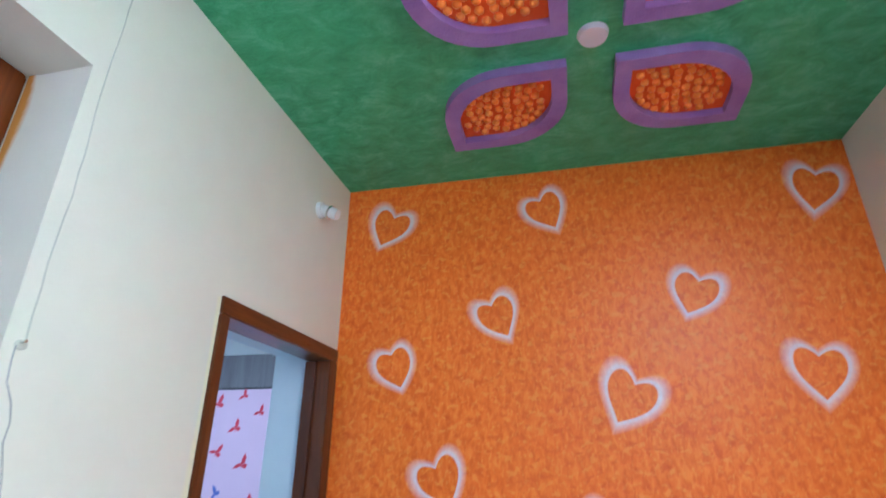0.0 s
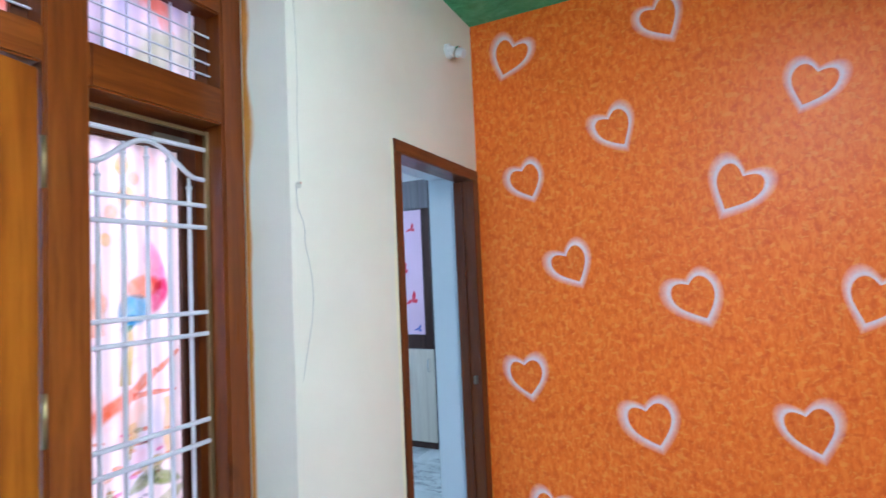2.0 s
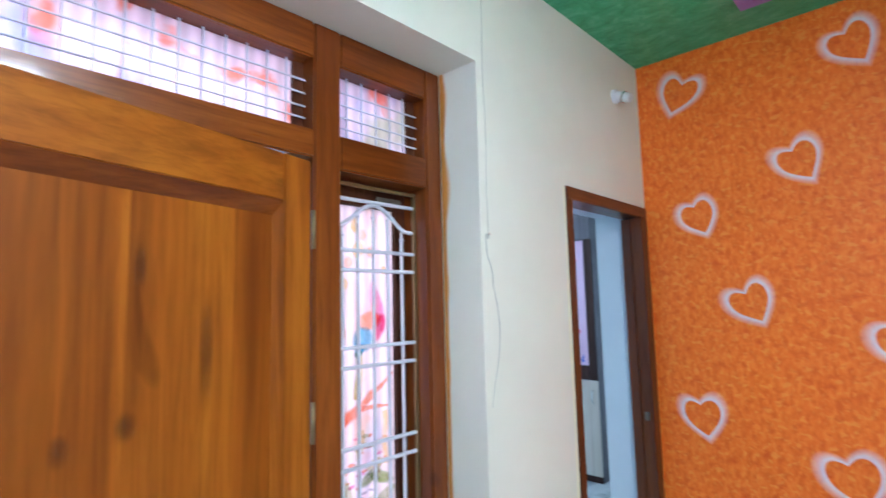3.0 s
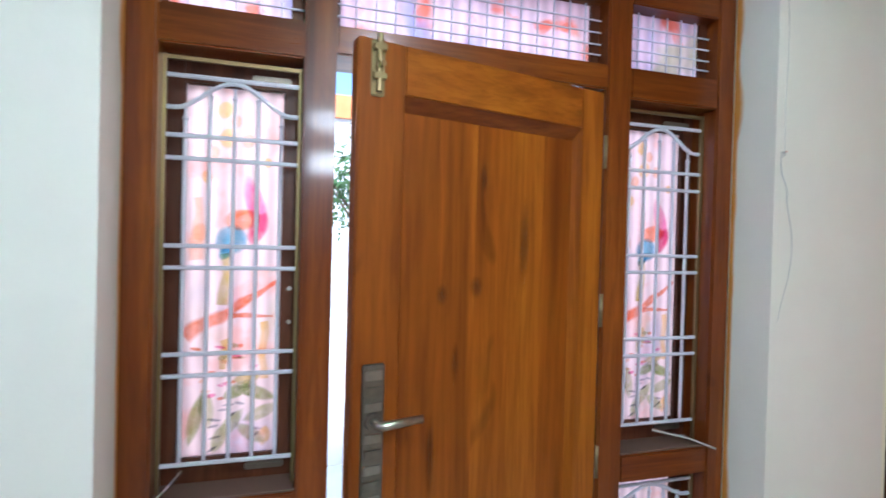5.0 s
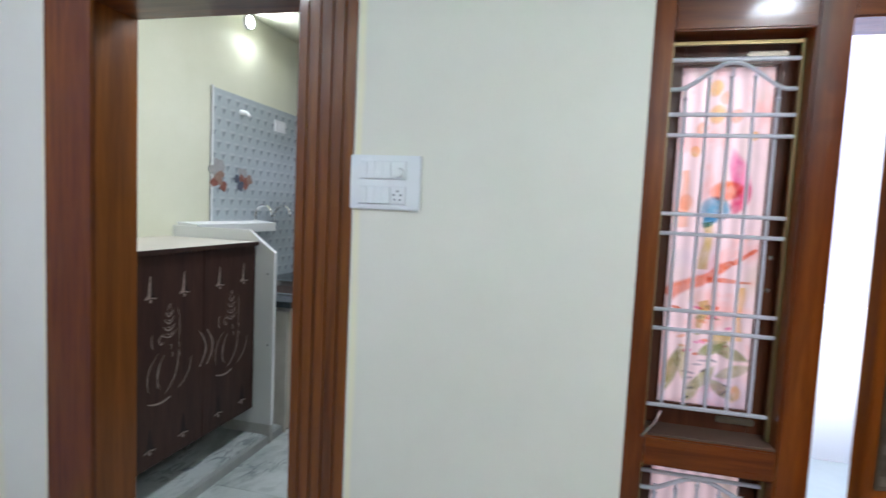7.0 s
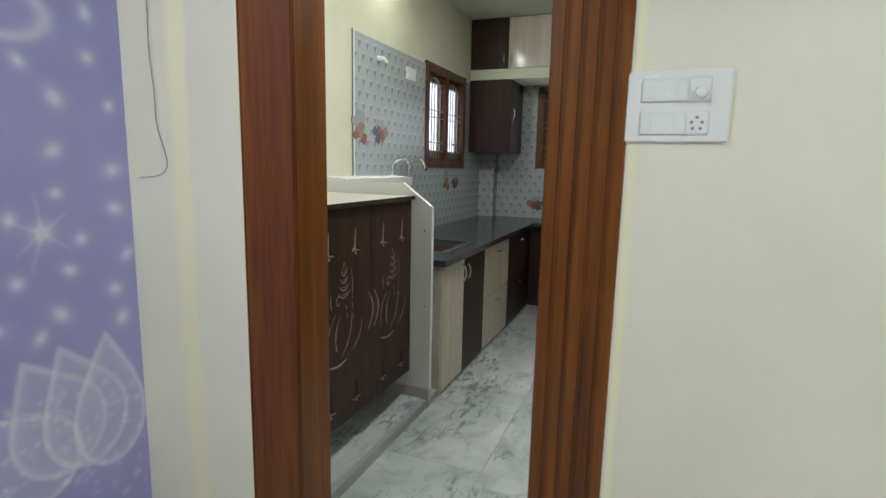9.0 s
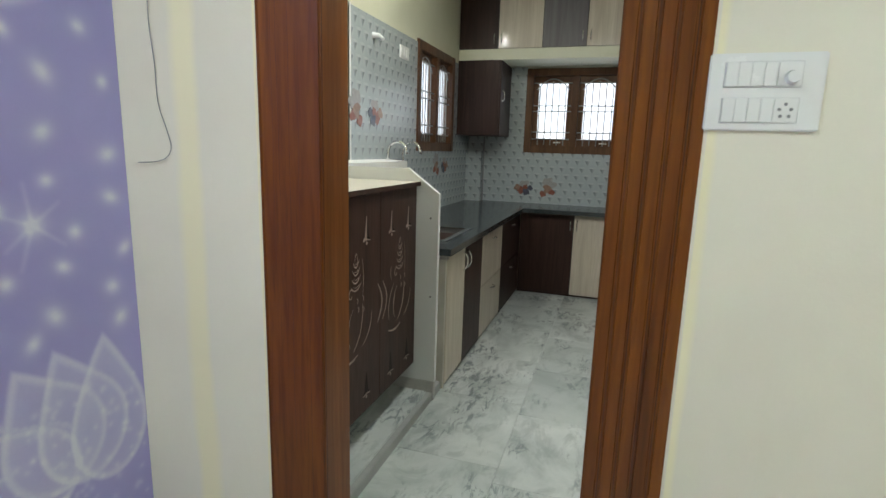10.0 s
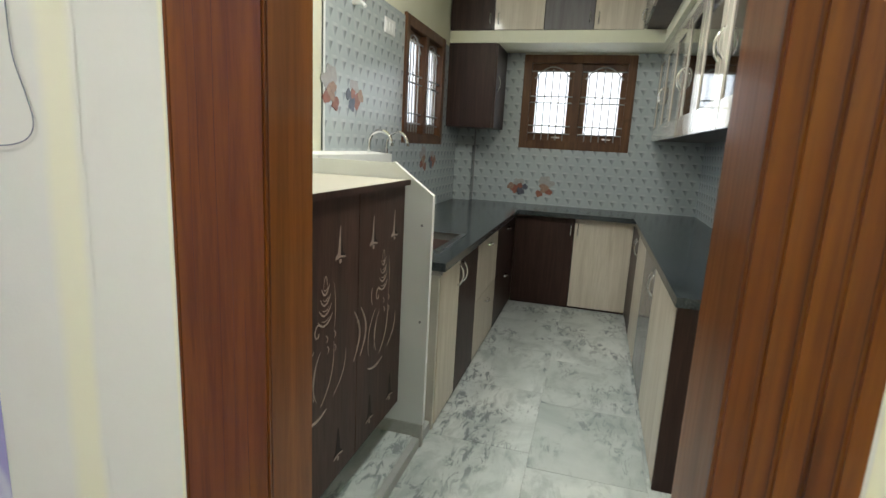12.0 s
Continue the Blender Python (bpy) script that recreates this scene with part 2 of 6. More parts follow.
def marble():
    """Greyish white marble: cloudy patches, faint streaks and a few clusters of dark flecks, each slab its own tone."""
    m, nt, p = shader("white_marble_slab")
    v = coords(nt, (1, 1, 1), (0, 0, 24), shuffle=37.0)
    cloud = noise_tex(nt, v, 2.6, 5, 0.6, 0.8)
    haze = noise_tex(nt, coords(nt, (1.0, 2.2, 1), (0, 0, 62), shuffle=23.0), 3.0, 7, 0.66, 0.9)
    where = noise_tex(nt, coords(nt, (1, 1.6, 1), (0, 0, 40), shuffle=61.0), 2.4, 3, 0.5, 0.4)
    fleck = noise_tex(nt, coords(nt, (1.0, 2.6, 1), (0, 0, 50), shuffle=11.0), 9, 7, 0.72, 0.8)
    f = noise_tex(nt, v, 40, 4, 0.6)
    col = ramp(nt, cloud, [(0.30, (0.34, 0.372, 0.365)), (0.48, (0.54, 0.575, 0.56)), (0.68, (0.69, 0.71, 0.69))])
    col = mixed(nt, ramp(nt, haze, [(0.52, (0, 0, 0)), (0.60, (0.45, 0.45, 0.45)), (0.72, (0.7, 0.7, 0.7))]), col, (0.28, 0.315, 0.31))
    spots = math_node(nt, "MULTIPLY", ramp(nt, where, [(0.46, (0, 0, 0)), (0.56, (1, 1, 1))]), ramp(nt, fleck, [(0.50, (0, 0, 0)), (0.59, (0.92, 0.92, 0.92))]))
    col = mixed(nt, spots, col, (0.10, 0.118, 0.135))
    col = mixed(nt, math_node(nt, "MULTIPLY", f, 0.15), col, (0.40, 0.44, 0.43))
    info = nt.nodes.new("ShaderNodeObjectInfo")
    col = mixed(nt, math_node(nt, "MULTIPLY", info.outputs["Random"], 0.45), col, (0.29, 0.335, 0.325))
    nt.links.new(col, p.inputs["Base Color"])
    p.inputs["Roughness"].default_value = 0.3
    bump(nt, p, f, 0.02, 0.002)
    return m


def granite():
    m, nt, p = shader("dark_granite")
    v = coords(nt)
    a = noise_tex(nt, v, 180, 3, 0.6)
    s = noise_tex(nt, v, 4.5, 6, 0.65, 0.5)
    col = ramp(nt, a, [(0.4, (0.010, 0.013, 0.015)), (0.62, (0.045, 0.055, 0.06)), (0.75, (0.16, 0.18, 0.19))])
    col = mixed(nt, ramp(nt, s, [(0.45, (0, 0, 0)), (0.75, (0.4, 0.4, 0.4))]), col, (0.11, 0.13, 0.14))
    nt.links.new(col, p.inputs["Base Color"])
    p.inputs["Roughness"].default_value = 0.16
    return m


def film_glass(name, tint, blotch):
    """Patterned privacy film on glass: lets diffuse daylight through."""
    m, nt, p = shader(name)
    v = coords(nt, (1, 1, 1), shuffle=9.0)
    a = noise_tex(nt, v, 9, 3, 0.5, 0.4)
    b = noise_tex(nt, coords(nt, (1, 1, 0.5), shuffle=5.0), 6, 2, 0.4)
    c = noise_tex(nt, coords(nt, (1, 1, 0.8), shuffle=14.0), 7, 2, 0.4)
    w = node(nt, "ShaderNodeTexWave", Scale=7.0, Distortion=1.2)
    w.bands_direction = "Y"
    nt.links.new(coords(nt), w.inputs[0])
    col = mixed(nt, math_node(nt, "MULTIPLY", w.outputs["Fac"], 0.9), tint, tuple(min(c * 1.22 + 0.06, 1) for c in tint))
    col = mixed(nt, ramp(nt, a, [(0.57, (0, 0, 0)), (0.66, (blotch,) * 3)]), col, (0.80, 0.22, 0.10))
    col = mixed(nt, ramp(nt, b, [(0.60, (0, 0, 0)), (0.68, (blotch * 0.7,) * 3)]), col, (0.20, 0.30, 0.62))
    col = mixed(nt, ramp(nt, c, [(0.62, (0, 0, 0)), (0.70, (blotch * 0.7,) * 3)]), col, (0.42, 0.44, 0.20))
    tl = nt.nodes.new("ShaderNodeBsdfTranslucent")
    nt.links.new(col, tl.inputs[0])
    nt.links.new(col, p.inputs["Base Color"])
    p.inputs["Roughness"].default_value = 0.12
    mx = nt.nodes.new("ShaderNodeMixShader")
    mx.inputs[0].default_value = 0.9
    nt.links.new(p.outputs[0], mx.inputs[1])
    nt.links.new(tl.outputs[0], mx.inputs[2])
    nt.links.new(mx.outputs[0], nt.nodes["Material Output"].inputs[0])
    return m


def ink(name, color):
    """Translucent print on the film."""
    m, nt, p = shader(name)
    v = coords(nt)
    n = noise_tex(nt, v, 26, 5, 0.65, 0.5)
    pale = tuple(0.65 * c + 0.34 for c in color)
    col = mixed(nt, ramp(nt, n, [(0.34, (0, 0, 0)), (0.62, (1, 1, 1))]), color, pale)
    at = nt.nodes.new("ShaderNodeAttribute")
    at.attribute_name = "cover"
    col = mixed(nt, at.outputs["Fac"], (1.0, 1.0, 1.0), col)
    tl = nt.nodes.new("ShaderNodeBsdfTransparent")
    nt.links.new(col, tl.inputs[0])
    nt.links.new(col, p.inputs["Base Color"])
    p.inputs["Roughness"].default_value = 0.3
    mx = nt.nodes.new("ShaderNodeMixShader")
    mx.inputs[0].default_value = 0.97
    nt.links.new(p.outputs[0], mx.inputs[1])
    nt.links.new(tl.outputs[0], mx.inputs[2])
    nt.links.new(mx.outputs[0], nt.nodes["Material Output"].inputs[0])
    return m


def clear_glass(name, tint=(0.9, 0.95, 0.95), rough=0.02):
    m, nt, p = shader(name)
    p.inputs["Base Color"].default_value = (*tint, 1)
    p.inputs["Roughness"].default_value = rough
    p.inputs["Transmission Weight"].default_value = 1.0
    p.inputs["IOR"].default_value = 1.45
    return m


def glow(name, color, strength):
    m, nt, p = shader(name)
    p.inputs["Base Color"].default_value = (*color, 1)
    p.inputs["Emission Color"].default_value = (*color, 1)
    p.inputs["Emission Strength"].default_value = strength
    return m




def cream(name):
    return paint(name, (0.74, 0.712, 0.612), (0.82, 0.792, 0.690), stain=(0.68, 0.645, 0.545))


CREAM = cream("cream_wall_paint")
WHITE = paint("white_wall_paint", (0.72, 0.74, 0.74), (0.82, 0.83, 0.82))
KITCHEN_PAINT = paint("pale_yellow_paint", (0.66, 0.66, 0.50), (0.76, 0.76, 0.62))
BLUISH = paint("pale_blue_paint", (0.55, 0.64, 0.72), (0.64, 0.72, 0.80))
PURPLE = paint("lilac_wall_paint", (0.355, 0.34, 0.69), (0.43, 0.41, 0.77), rough=0.45)
ORANGE = orange_texture()
GREEN = green_ceiling()
TEAK = timber("varnished_teak", (0.075, 0.014, 0.001), (0.165, 0.037, 0.003), (0.25, 0.068, 0.006), coat=0.35)
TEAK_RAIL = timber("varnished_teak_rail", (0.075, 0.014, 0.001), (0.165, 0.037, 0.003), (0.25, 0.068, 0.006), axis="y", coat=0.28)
TEAK_DOOR = timber("polished_teak_door", (0.115, 0.022, 0.001), (0.305, 0.083, 0.003), (0.415, 0.134, 0.006), grain=13, coat=0.12, rough=0.40)
TEAK_DOOR_RAIL = timber("polished_teak_door_rail", (0.115, 0.022, 0.001), (0.305, 0.083, 0.003), (0.415, 0.134, 0.006), axis="y", grain=13, coat=0.12, rough=0.40)
CASING = timber("reeded_casing_wood", (0.060, 0.015, 0.002), (0.155, 0.044, 0.005), (0.230, 0.075, 0.007), rough=0.32, coat=0.5, knots=False, grain=18)
CASING_RAIL = timber("reeded_casing_head", (0.065, 0.014, 0.002), (0.155, 0.041, 0.005), (0.22, 0.066, 0.008), axis="y", rough=0.34, coat=0.45, knots=False, grain=18)
LINING = timber("door_lining_wood", (0.095, 0.026, 0.004), (0.19, 0.060, 0.008), (0.26, 0.090, 0.013), rough=0.36, coat=0.22, knots=False, grain=18)
KITCHEN_WOOD = timber("kitchen_window_wood", (0.075, 0.033, 0.016), (0.13, 0.060, 0.028), (0.18, 0.088, 0.042), rough=0.4, coat=0.15)
BED_WOOD = timber("dark_stained_frame", (0.055, 0.013, 0.004), (0.105, 0.028, 0.007), (0.155, 0.046, 0.010), coat=0.3)
BED_WOOD_RAIL = timber("dark_stained_head", (0.055, 0.013, 0.004), (0.105, 0.028, 0.007), (0.155, 0.046, 0.010), axis="y", coat=0.3)
WINDOW_WOOD = timber("window_wood", (0.05, 0.014, 0.006), (0.10, 0.03, 0.012), (0.15, 0.05, 0.02), rough=0.35, coat=0.3)
DARK_LAM = timber("dark_walnut_laminate", (0.022, 0.011, 0.009), (0.040, 0.020, 0.016), (0.060, 0.030, 0.022), rough=0.38, coat=0.06, knots=False, grain=40)
PALE_LAM = timber("pale_oak_laminate", (0.48, 0.42, 0.34), (0.59, 0.53, 0.44), (0.67, 0.61, 0.52), rough=0.35, coat=0.2, knots=False, grain=34)
GREY_LAM = timber("glossy_grey_laminate", (0.12, 0.11, 0.12), (0.17, 0.16, 0.17), (0.22, 0.21, 0.22), rough=0.25, coat=0.5, knots=False)
PUJA_WOOD = timber("dark_carved_wood", (0.021, 0.010, 0.008), (0.041, 0.019, 0.014), (0.058, 0.027, 0.019), rough=0.42, coat=0.06, knots=False)
GROOVE = plain("routed_groove", (0.24, 0.185, 0.155), 0.35, 0, 0.6, 30)
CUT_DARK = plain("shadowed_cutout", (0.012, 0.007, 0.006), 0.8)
TILE = wall_tile()
MARBLE = marble()
JOINT = plain("floor_joint_cement", (0.40, 0.43, 0.42), 0.8)
GRANITE = granite()
STEEL = plain("brushed_steel", (0.62, 0.63, 0.64), 0.22, 1.0)
CHROME = plain("chrome", (0.80, 0.80, 0.80), 0.1, 1.0, 0.03)
BRASS = plain("aged_brass", (0.30, 0.23, 0.11), 0.42, 0.9)
BRONZE = plain("antique_bronze", (0.23, 0.20, 0.16), 0.38, 0.9, 0.4, 40)
BRONZE_PALE = plain("worn_bronze", (0.38, 0.34, 0.28), 0.32, 0.9, 0.3, 40)
BAR_PAINT = plain("white_enamel_bar", (0.60, 0.595, 0.66), 0.3)
BAR_GREY = plain("grey_metal_bar", (0.27, 0.26, 0.24), 0.4, 0.3)
PLASTIC = plain("white_plastic", (0.80, 0.81, 0.82), 0.25, 0, 0.03)
PLASTIC_GREY = plain("grey_plastic", (0.22, 0.23, 0.25), 0.4)
PLASTIC_MID = plain("pale_grey_plastic", (0.70, 0.71, 0.73), 0.4)
PANEL_WHITE = plain("white_panel_paint", (0.72, 0.74, 0.74), 0.4, 0, 0.08, 3)


def stencilled(base, name, color, grain):
    """A wall finish with stencil paint over it, as thick as the mesh attribute 'cover' says."""
    base.name = name
    nt = base.node_tree
    p = nt.nodes["Principled BSDF"]
    under = p.inputs["Base Color"].links[0].from_socket
    at = nt.nodes.new("ShaderNodeAttribute")
    at.attribute_name = "cover"
    n = noise_tex(nt, coords(nt), 75, 4, 0.7)
    k = math_node(nt, "MULTIPLY", at.outputs["Fac"], math_node(nt, "ADD", math_node(nt, "MULTIPLY", n, 2 * grain), 1.0 - grain))
    cl = nt.nodes.new("ShaderNodeClamp")
    nt.links.new(k, cl.inputs[0])
    nt.links.new(mixed(nt, cl.outputs[0], under, color), p.inputs["Base Color"])
    return base


SPRAY = stencilled(orange_texture(), "white_spray_on_orange", (0.86, 0.79, 0.88), 0.35)
PUFF = stencilled(paint("lilac_under_spray", (0.355, 0.34, 0.69), (0.43, 0.41, 0.77), rough=0.45), "white_spray_on_lilac", (0.74, 0.76, 0.90), 0.25)
SMEAR = stencilled(cream("cream_under_varnish"), "orange_varnish_on_cream", (0.62, 0.27, 0.04), 0.45)
SMEAR_PALE = stencilled(cream("cream_under_streak"), "yellow_streak_on_cream", (0.835, 0.79, 0.575), 0.2)
CRACK = plain("plaster_crack", (0.52, 0.51, 0.45), 0.9)
FILM = film_glass("pink_film_glass", (0.69, 0.565, 0.54), 0.22)
FILM_BUSY = film_glass("floral_film_glass", (0.70, 0.575, 0.61), 0.7)

# ---- structure: hall ----
XW, XB, XE, YN, YS, ZC = -1.0, -1.26, 1.11, 1.0, -4.90, 2.90   # west face, its back, east, north, south, ceiling
KX, KS, KN = -5.45, -4.97, -2.66                                # kitchen west, south, north faces

west = boxes((XB, XW, 0.96, YN + 0.2, 0, ZC), (XB, XW, 0.19, 0.96, 2.12, ZC), (XB, XW, -0.386, 0.19, 0, ZC),
             (XB, XW, -2.335, -0.386, 2.48, ZC), (XB, XW, -3.19, -2.335, 0, ZC), (XB, XW, -4.37, -3.19, 2.37, ZC),
             (XB, XW, YS - 0.2, -4.37, 0, ZC))
setting("wall_west", west, CREAM, "cream painted plaster wall with fine cracks", "wall")
setting("wall_north", boxes((XW, XE + 0.2, YN, YN + 0.2, 0, ZC)), ORANGE, "orange textured wall stencilled with white hearts", "wall")
setting("wall_east", boxes((XE, XE + 0.2, YS - 0.2, YN, 0, ZC)), CREAM, "plain cream painted wall", "wall")
setting("wall_south", boxes((XW, XE, YS - 0.2, YS, 0, ZC)), PURPLE, "lilac wall with white lotus and star mural", "wall")
setting("ceiling", boxes((XB, XE + 0.2, YS - 0.2, YN + 0.2, ZC, ZC + 0.15)), GREEN, "green texture-painted hall ceiling", "ceiling")
setting("ground", boxes((-250, 250, -250, 250, -0.35, -0.25)), plain("dusty_ground", (0.30, 0.27, 0.23), 0.9, 0, 0.2, 1.5, 0.3), "dusty outdoor ground", "ground")
floor = setting("floor", boxes((KX - 0.2, XE + 0.2, YS - 0.27, 3.2, -0.25, -0.006)), JOINT, "white marble slab floor with grey veins", "floor")


def cover_mesh(name, rows, material, parent=None, label=""):
    """rows: strips of (point, cover) rings; neighbouring rings are joined."""
    bm = bmesh.new()
    lay = bm.verts.layers.float.new("cover")
    rings = []
    for ring in rows:
        vs = []
        for pt, c in ring:
            v = bm.verts.new(pt)
            v[lay] = c
            vs.append(v)
        rings.append(vs)
    for a, b in zip(rings, rings[1:]):
        for i in range(len(a) - 1):
            bm.faces.new((a[i], a[i + 1], b[i + 1], b[i]))
    return part(name, bm, material, parent, label)


# hearts stencilled on the orange wall
def heart(cx, cz, size, tilt, seed):
    rng = random.Random(seed)
    n = 48
    rings = [[], [], [], [], []]
    ph = [rng.uniform(0, 6.28) for _ in range(4)]
    for i in range(n + 1):
        a = math.tau * (i % n) / n
        hx = 13.9 * math.copysign(abs(math.sin(a)) ** 1.9, math.sin(a)) / 17
        hz = (13 * math.cos(a) - 3.7 * math.cos(2 * a) - 1.5 * math.cos(3 * a) - 0.7 * math.cos(4 * a) + 2) / 16
        wob = 1 + 0.035 * math.sin(2 * a + ph[0]) + 0.03 * math.sin(3 * a + ph[1])
        fat = 1 + 0.5 * math.sin(a + ph[2]) * 0.6 + 0.3 * math.sin(3 * a + ph[3])
        for ring, (k, c) in zip(rings, ((0.82, 0.0), (0.87, 0.78), (0.94, 0.80), (1.02 + 0.04 * fat, 0.42), (1.17 + 0.11 * fat, 0.0))):
            x, z = hx * k * wob * size, hz * k * wob * size
            ct, st = math.cos(tilt), math.sin(tilt)
            ring.append(((cx + x * ct - z * st, YN - 0.003, cz + x * st + z * ct), c))
    ob = cover_mesh("heart_stencil", rings, SPRAY)
    tagged(ob, "white spray-stencilled heart outline on orange wall", "wall decoration", "hearts on the orange wall", "structure")


HEARTS = [(-0.79, 2.685, 0.104, -0.43), (-0.075, 2.70, 0.098, 0.41), (0.46, 2.29, 0.108, -0.46), (-0.30, 2.238, 0.098, 0.48),
          (-0.735, 2.045, 0.096, 0.32), (0.17, 1.905, 0.110, -0.52), (-0.535, 1.615, 0.100, 0.44), (-0.01, 1.45, 0.110, 0.40),
          (0.60, 1.43, 0.116, -0.38), (-0.782, 1.08, 0.102, 0.20), (-0.22, 0.895, 0.112, 0.34), (0.37, 0.92, 0.116, 0.30),
          (0.82, 1.98, 0.116, -0.06), (0.965, 2.69, 0.116, -0.25), (-0.70, 0.44, 0.10, -0.3), (0.05, 0.36, 0.10, 0.2)]
for i, (x, z, s, t) in enumerate(HEARTS):
    heart(x, z, s * (1.15 if x < 0.3 else 1.04), t, i)

# ceiling flower: four raised petals round a white boss
PETAL_PURPLE = paint("purple_stucco", (0.26, 0.13, 0.40), (0.40, 0.24, 0.54), 6, 120, 0.5, 0.5)
PETAL_DEEP = paint("deep_orange_stucco", (0.78, 0.085, 0.005), (0.88, 0.125, 0.008), 20, 120, 0.5, 0.2)
PETAL_ORANGE = paint("orange_stucco", (0.95, 0.20, 0.012), (0.98, 0.38, 0.07), 30, 120, 0.35, 0.2)


def leaf_outline(w, h, r, inset, n=9):
    """A leaf from the origin corner to the far corner: those two sharp, the other two rounded."""
    x0, y0, x1, y1 = inset, inset, w - inset, h - inset
    r = max(r - inset * 0.6, 0.02)
    pts = [(x0, y0)]
    pts += [(x1 - r + r * math.sin(a), y0 + r - r * math.cos(a)) for a in [math.pi / 2 * k / n for k in range(n + 1)]]
    pts += [(x1, y1)]
    pts += [(x0 + r - r * math.sin(a), y1 - r + r * math.cos(a)) for a in [math.pi / 2 * k / n for k in range(n + 1)]]
    return pts


flower = thing("ceiling_flower", "raised purple and orange four-petal stucco flower on green ceiling", "ceiling ornament", (0.118, 0.216, ZC), "")
for sx, sy, ox, oy in ((-1, 1, -0.083, 0.078), (1, 1, 0.072, 0.09), (-1, -1, -0.078, -0.06), (1, -1, 0.080, -0.06)):
    w, h = 0.45, 0.41
    def spot(p, s=sx, t=sy, a=ox, b=oy):
        return (0.118 + a + s * p[0], 0.216 + b + t * p[1])
    outer = [spot(p) for p in leaf_outline(w, h, 0.24, 0)]
    inner = [spot(p) for p in leaf_outline(w, h, 0.24, 0.052)]
    bm = bmesh.new()
    lo = [bm.verts.new((*p, ZC)) for p in outer]
    mid = [bm.verts.new((*p, ZC - 0.036)) for p in outer]
    inn = [bm.verts.new((*p, ZC - 0.036)) for p in inner]
    top = [bm.verts.new((*p, ZC - 0.006)) for p in inner]
    for a, b in ((lo, mid), (mid, inn), (inn, top)):
        for i in range(len(a)):
            j = (i + 1) % len(a)
            bm.faces.new((a[i], a[j], b[j], b[i]))
    petal = part("petal", bm, PETAL_PURPLE, flower, "purple stucco petal border")
    bm = bmesh.new()
    bm.faces.new([bm.verts.new((*p, ZC - 0.008)) for p in inner])
    part("infill", bm, PETAL_DEEP, petal, "deep orange stucco infill")
    bm = bmesh.new()
    rng = random.Random(int(sx * 3 + sy + 9))
    # beads set in arcs that follow the petal
    for ring in range(7):
        rad = 0.022 + ring * 0.036
        for k in range(max(3, int(rad * 2.0 / 0.036) * 3)):
            a = math.tau * k / max(3, int(rad * 2.0 / 0.036) * 3) + ring
            px, py = w / 2 + rad * math.cos(a), h / 2 + rad * 0.92 * math.sin(a)
            if not (0.078 < px < w - 0.078 and 0.078 < py < h - 0.078):
                continue
            if (px > w - 0.20 and py < 0.20 and (px - w + 0.20) ** 2 + (py - 0.20) ** 2 > 0.016) or (px < 0.20 and py > h - 0.20 and (px - 0.20) ** 2 + (py - h + 0.20) ** 2 > 0.016):
                continue
            q = spot((px + rng.uniform(-0.004, 0.004), py + rng.uniform(-0.004, 0.004)))
            bmesh.ops.create_icosphere(bm, subdivisions=1, radius=0.0165, matrix=Matrix.Translation((*q, ZC - 0.010)) @ Matrix.Diagonal((1, 1, 0.8, 1)))
    part("bead_field", bm, PETAL_ORANGE, petal, "orange stucco beads", smooth=True)
bm = bmesh.new()
bmesh.ops.create_cone(bm, cap_ends=True, segments=28, radius1=0.042, radius2=0.048, depth=0.016, matrix=Matrix.Translation((0.116, 0.205, ZC - 0.008)))
part("boss", bm, plain("pale_pink_plaster", (0.72, 0.62, 0.66), 0.5), flower, "pale pink round boss")

# lotus, stars and dots sprayed on the lilac wall: one sheet whose cover is worked out point by point
def petal_cover(x, z, cx, cz, hw, hh, tx, tz):
    """A hazy rounded petal drawn out to one curved tip, bright along its rim."""
    a, r = np.arctan2(z - cz, x - cx), np.hypot(x - cx, z - cz)
    reach, at = math.hypot(tx, tz), math.atan2(tz, tx)
    d = np.abs((a - at + math.pi) % math.tau - math.pi)
    e = hw * hh / np.hypot(hh * np.cos(a), hw * np.sin(a))
    k = r / (e + (reach - e) * np.exp(-(d / 0.30) ** 1.1))
    return np.interp(k, [0.0, 0.6, 0.84, 0.93, 0.975, 1.05], [0.14, 0.20, 0.30, 0.66, 0.66, 0.0])


def line_cover(x, z, p, q, width):
    """A soft stroke from p to q."""
    dx, dz = q[0] - p[0], q[1] - p[1]
    f = np.clip(((x - p[0]) * dx + (z - p[1]) * dz) / (dx * dx + dz * dz), 0, 1)
    return np.exp(-(np.hypot(x - p[0] - f * dx, z - p[1] - f * dz) / width) ** 2) * (1 - 0.55 * f)


def puff_cover(x, z, cx, cz, r, stretch, lean):
    u, v = (x - cx) * math.cos(lean) + (z - cz) * math.sin(lean), -(x - cx) * math.sin(lean) + (z - cz) * math.cos(lean)
    k = np.hypot(u / stretch, v) / r
    return np.exp(-(k * 2.1) ** 2) * 0.75 + np.exp(-(k * 1.25) ** 2) * 0.22


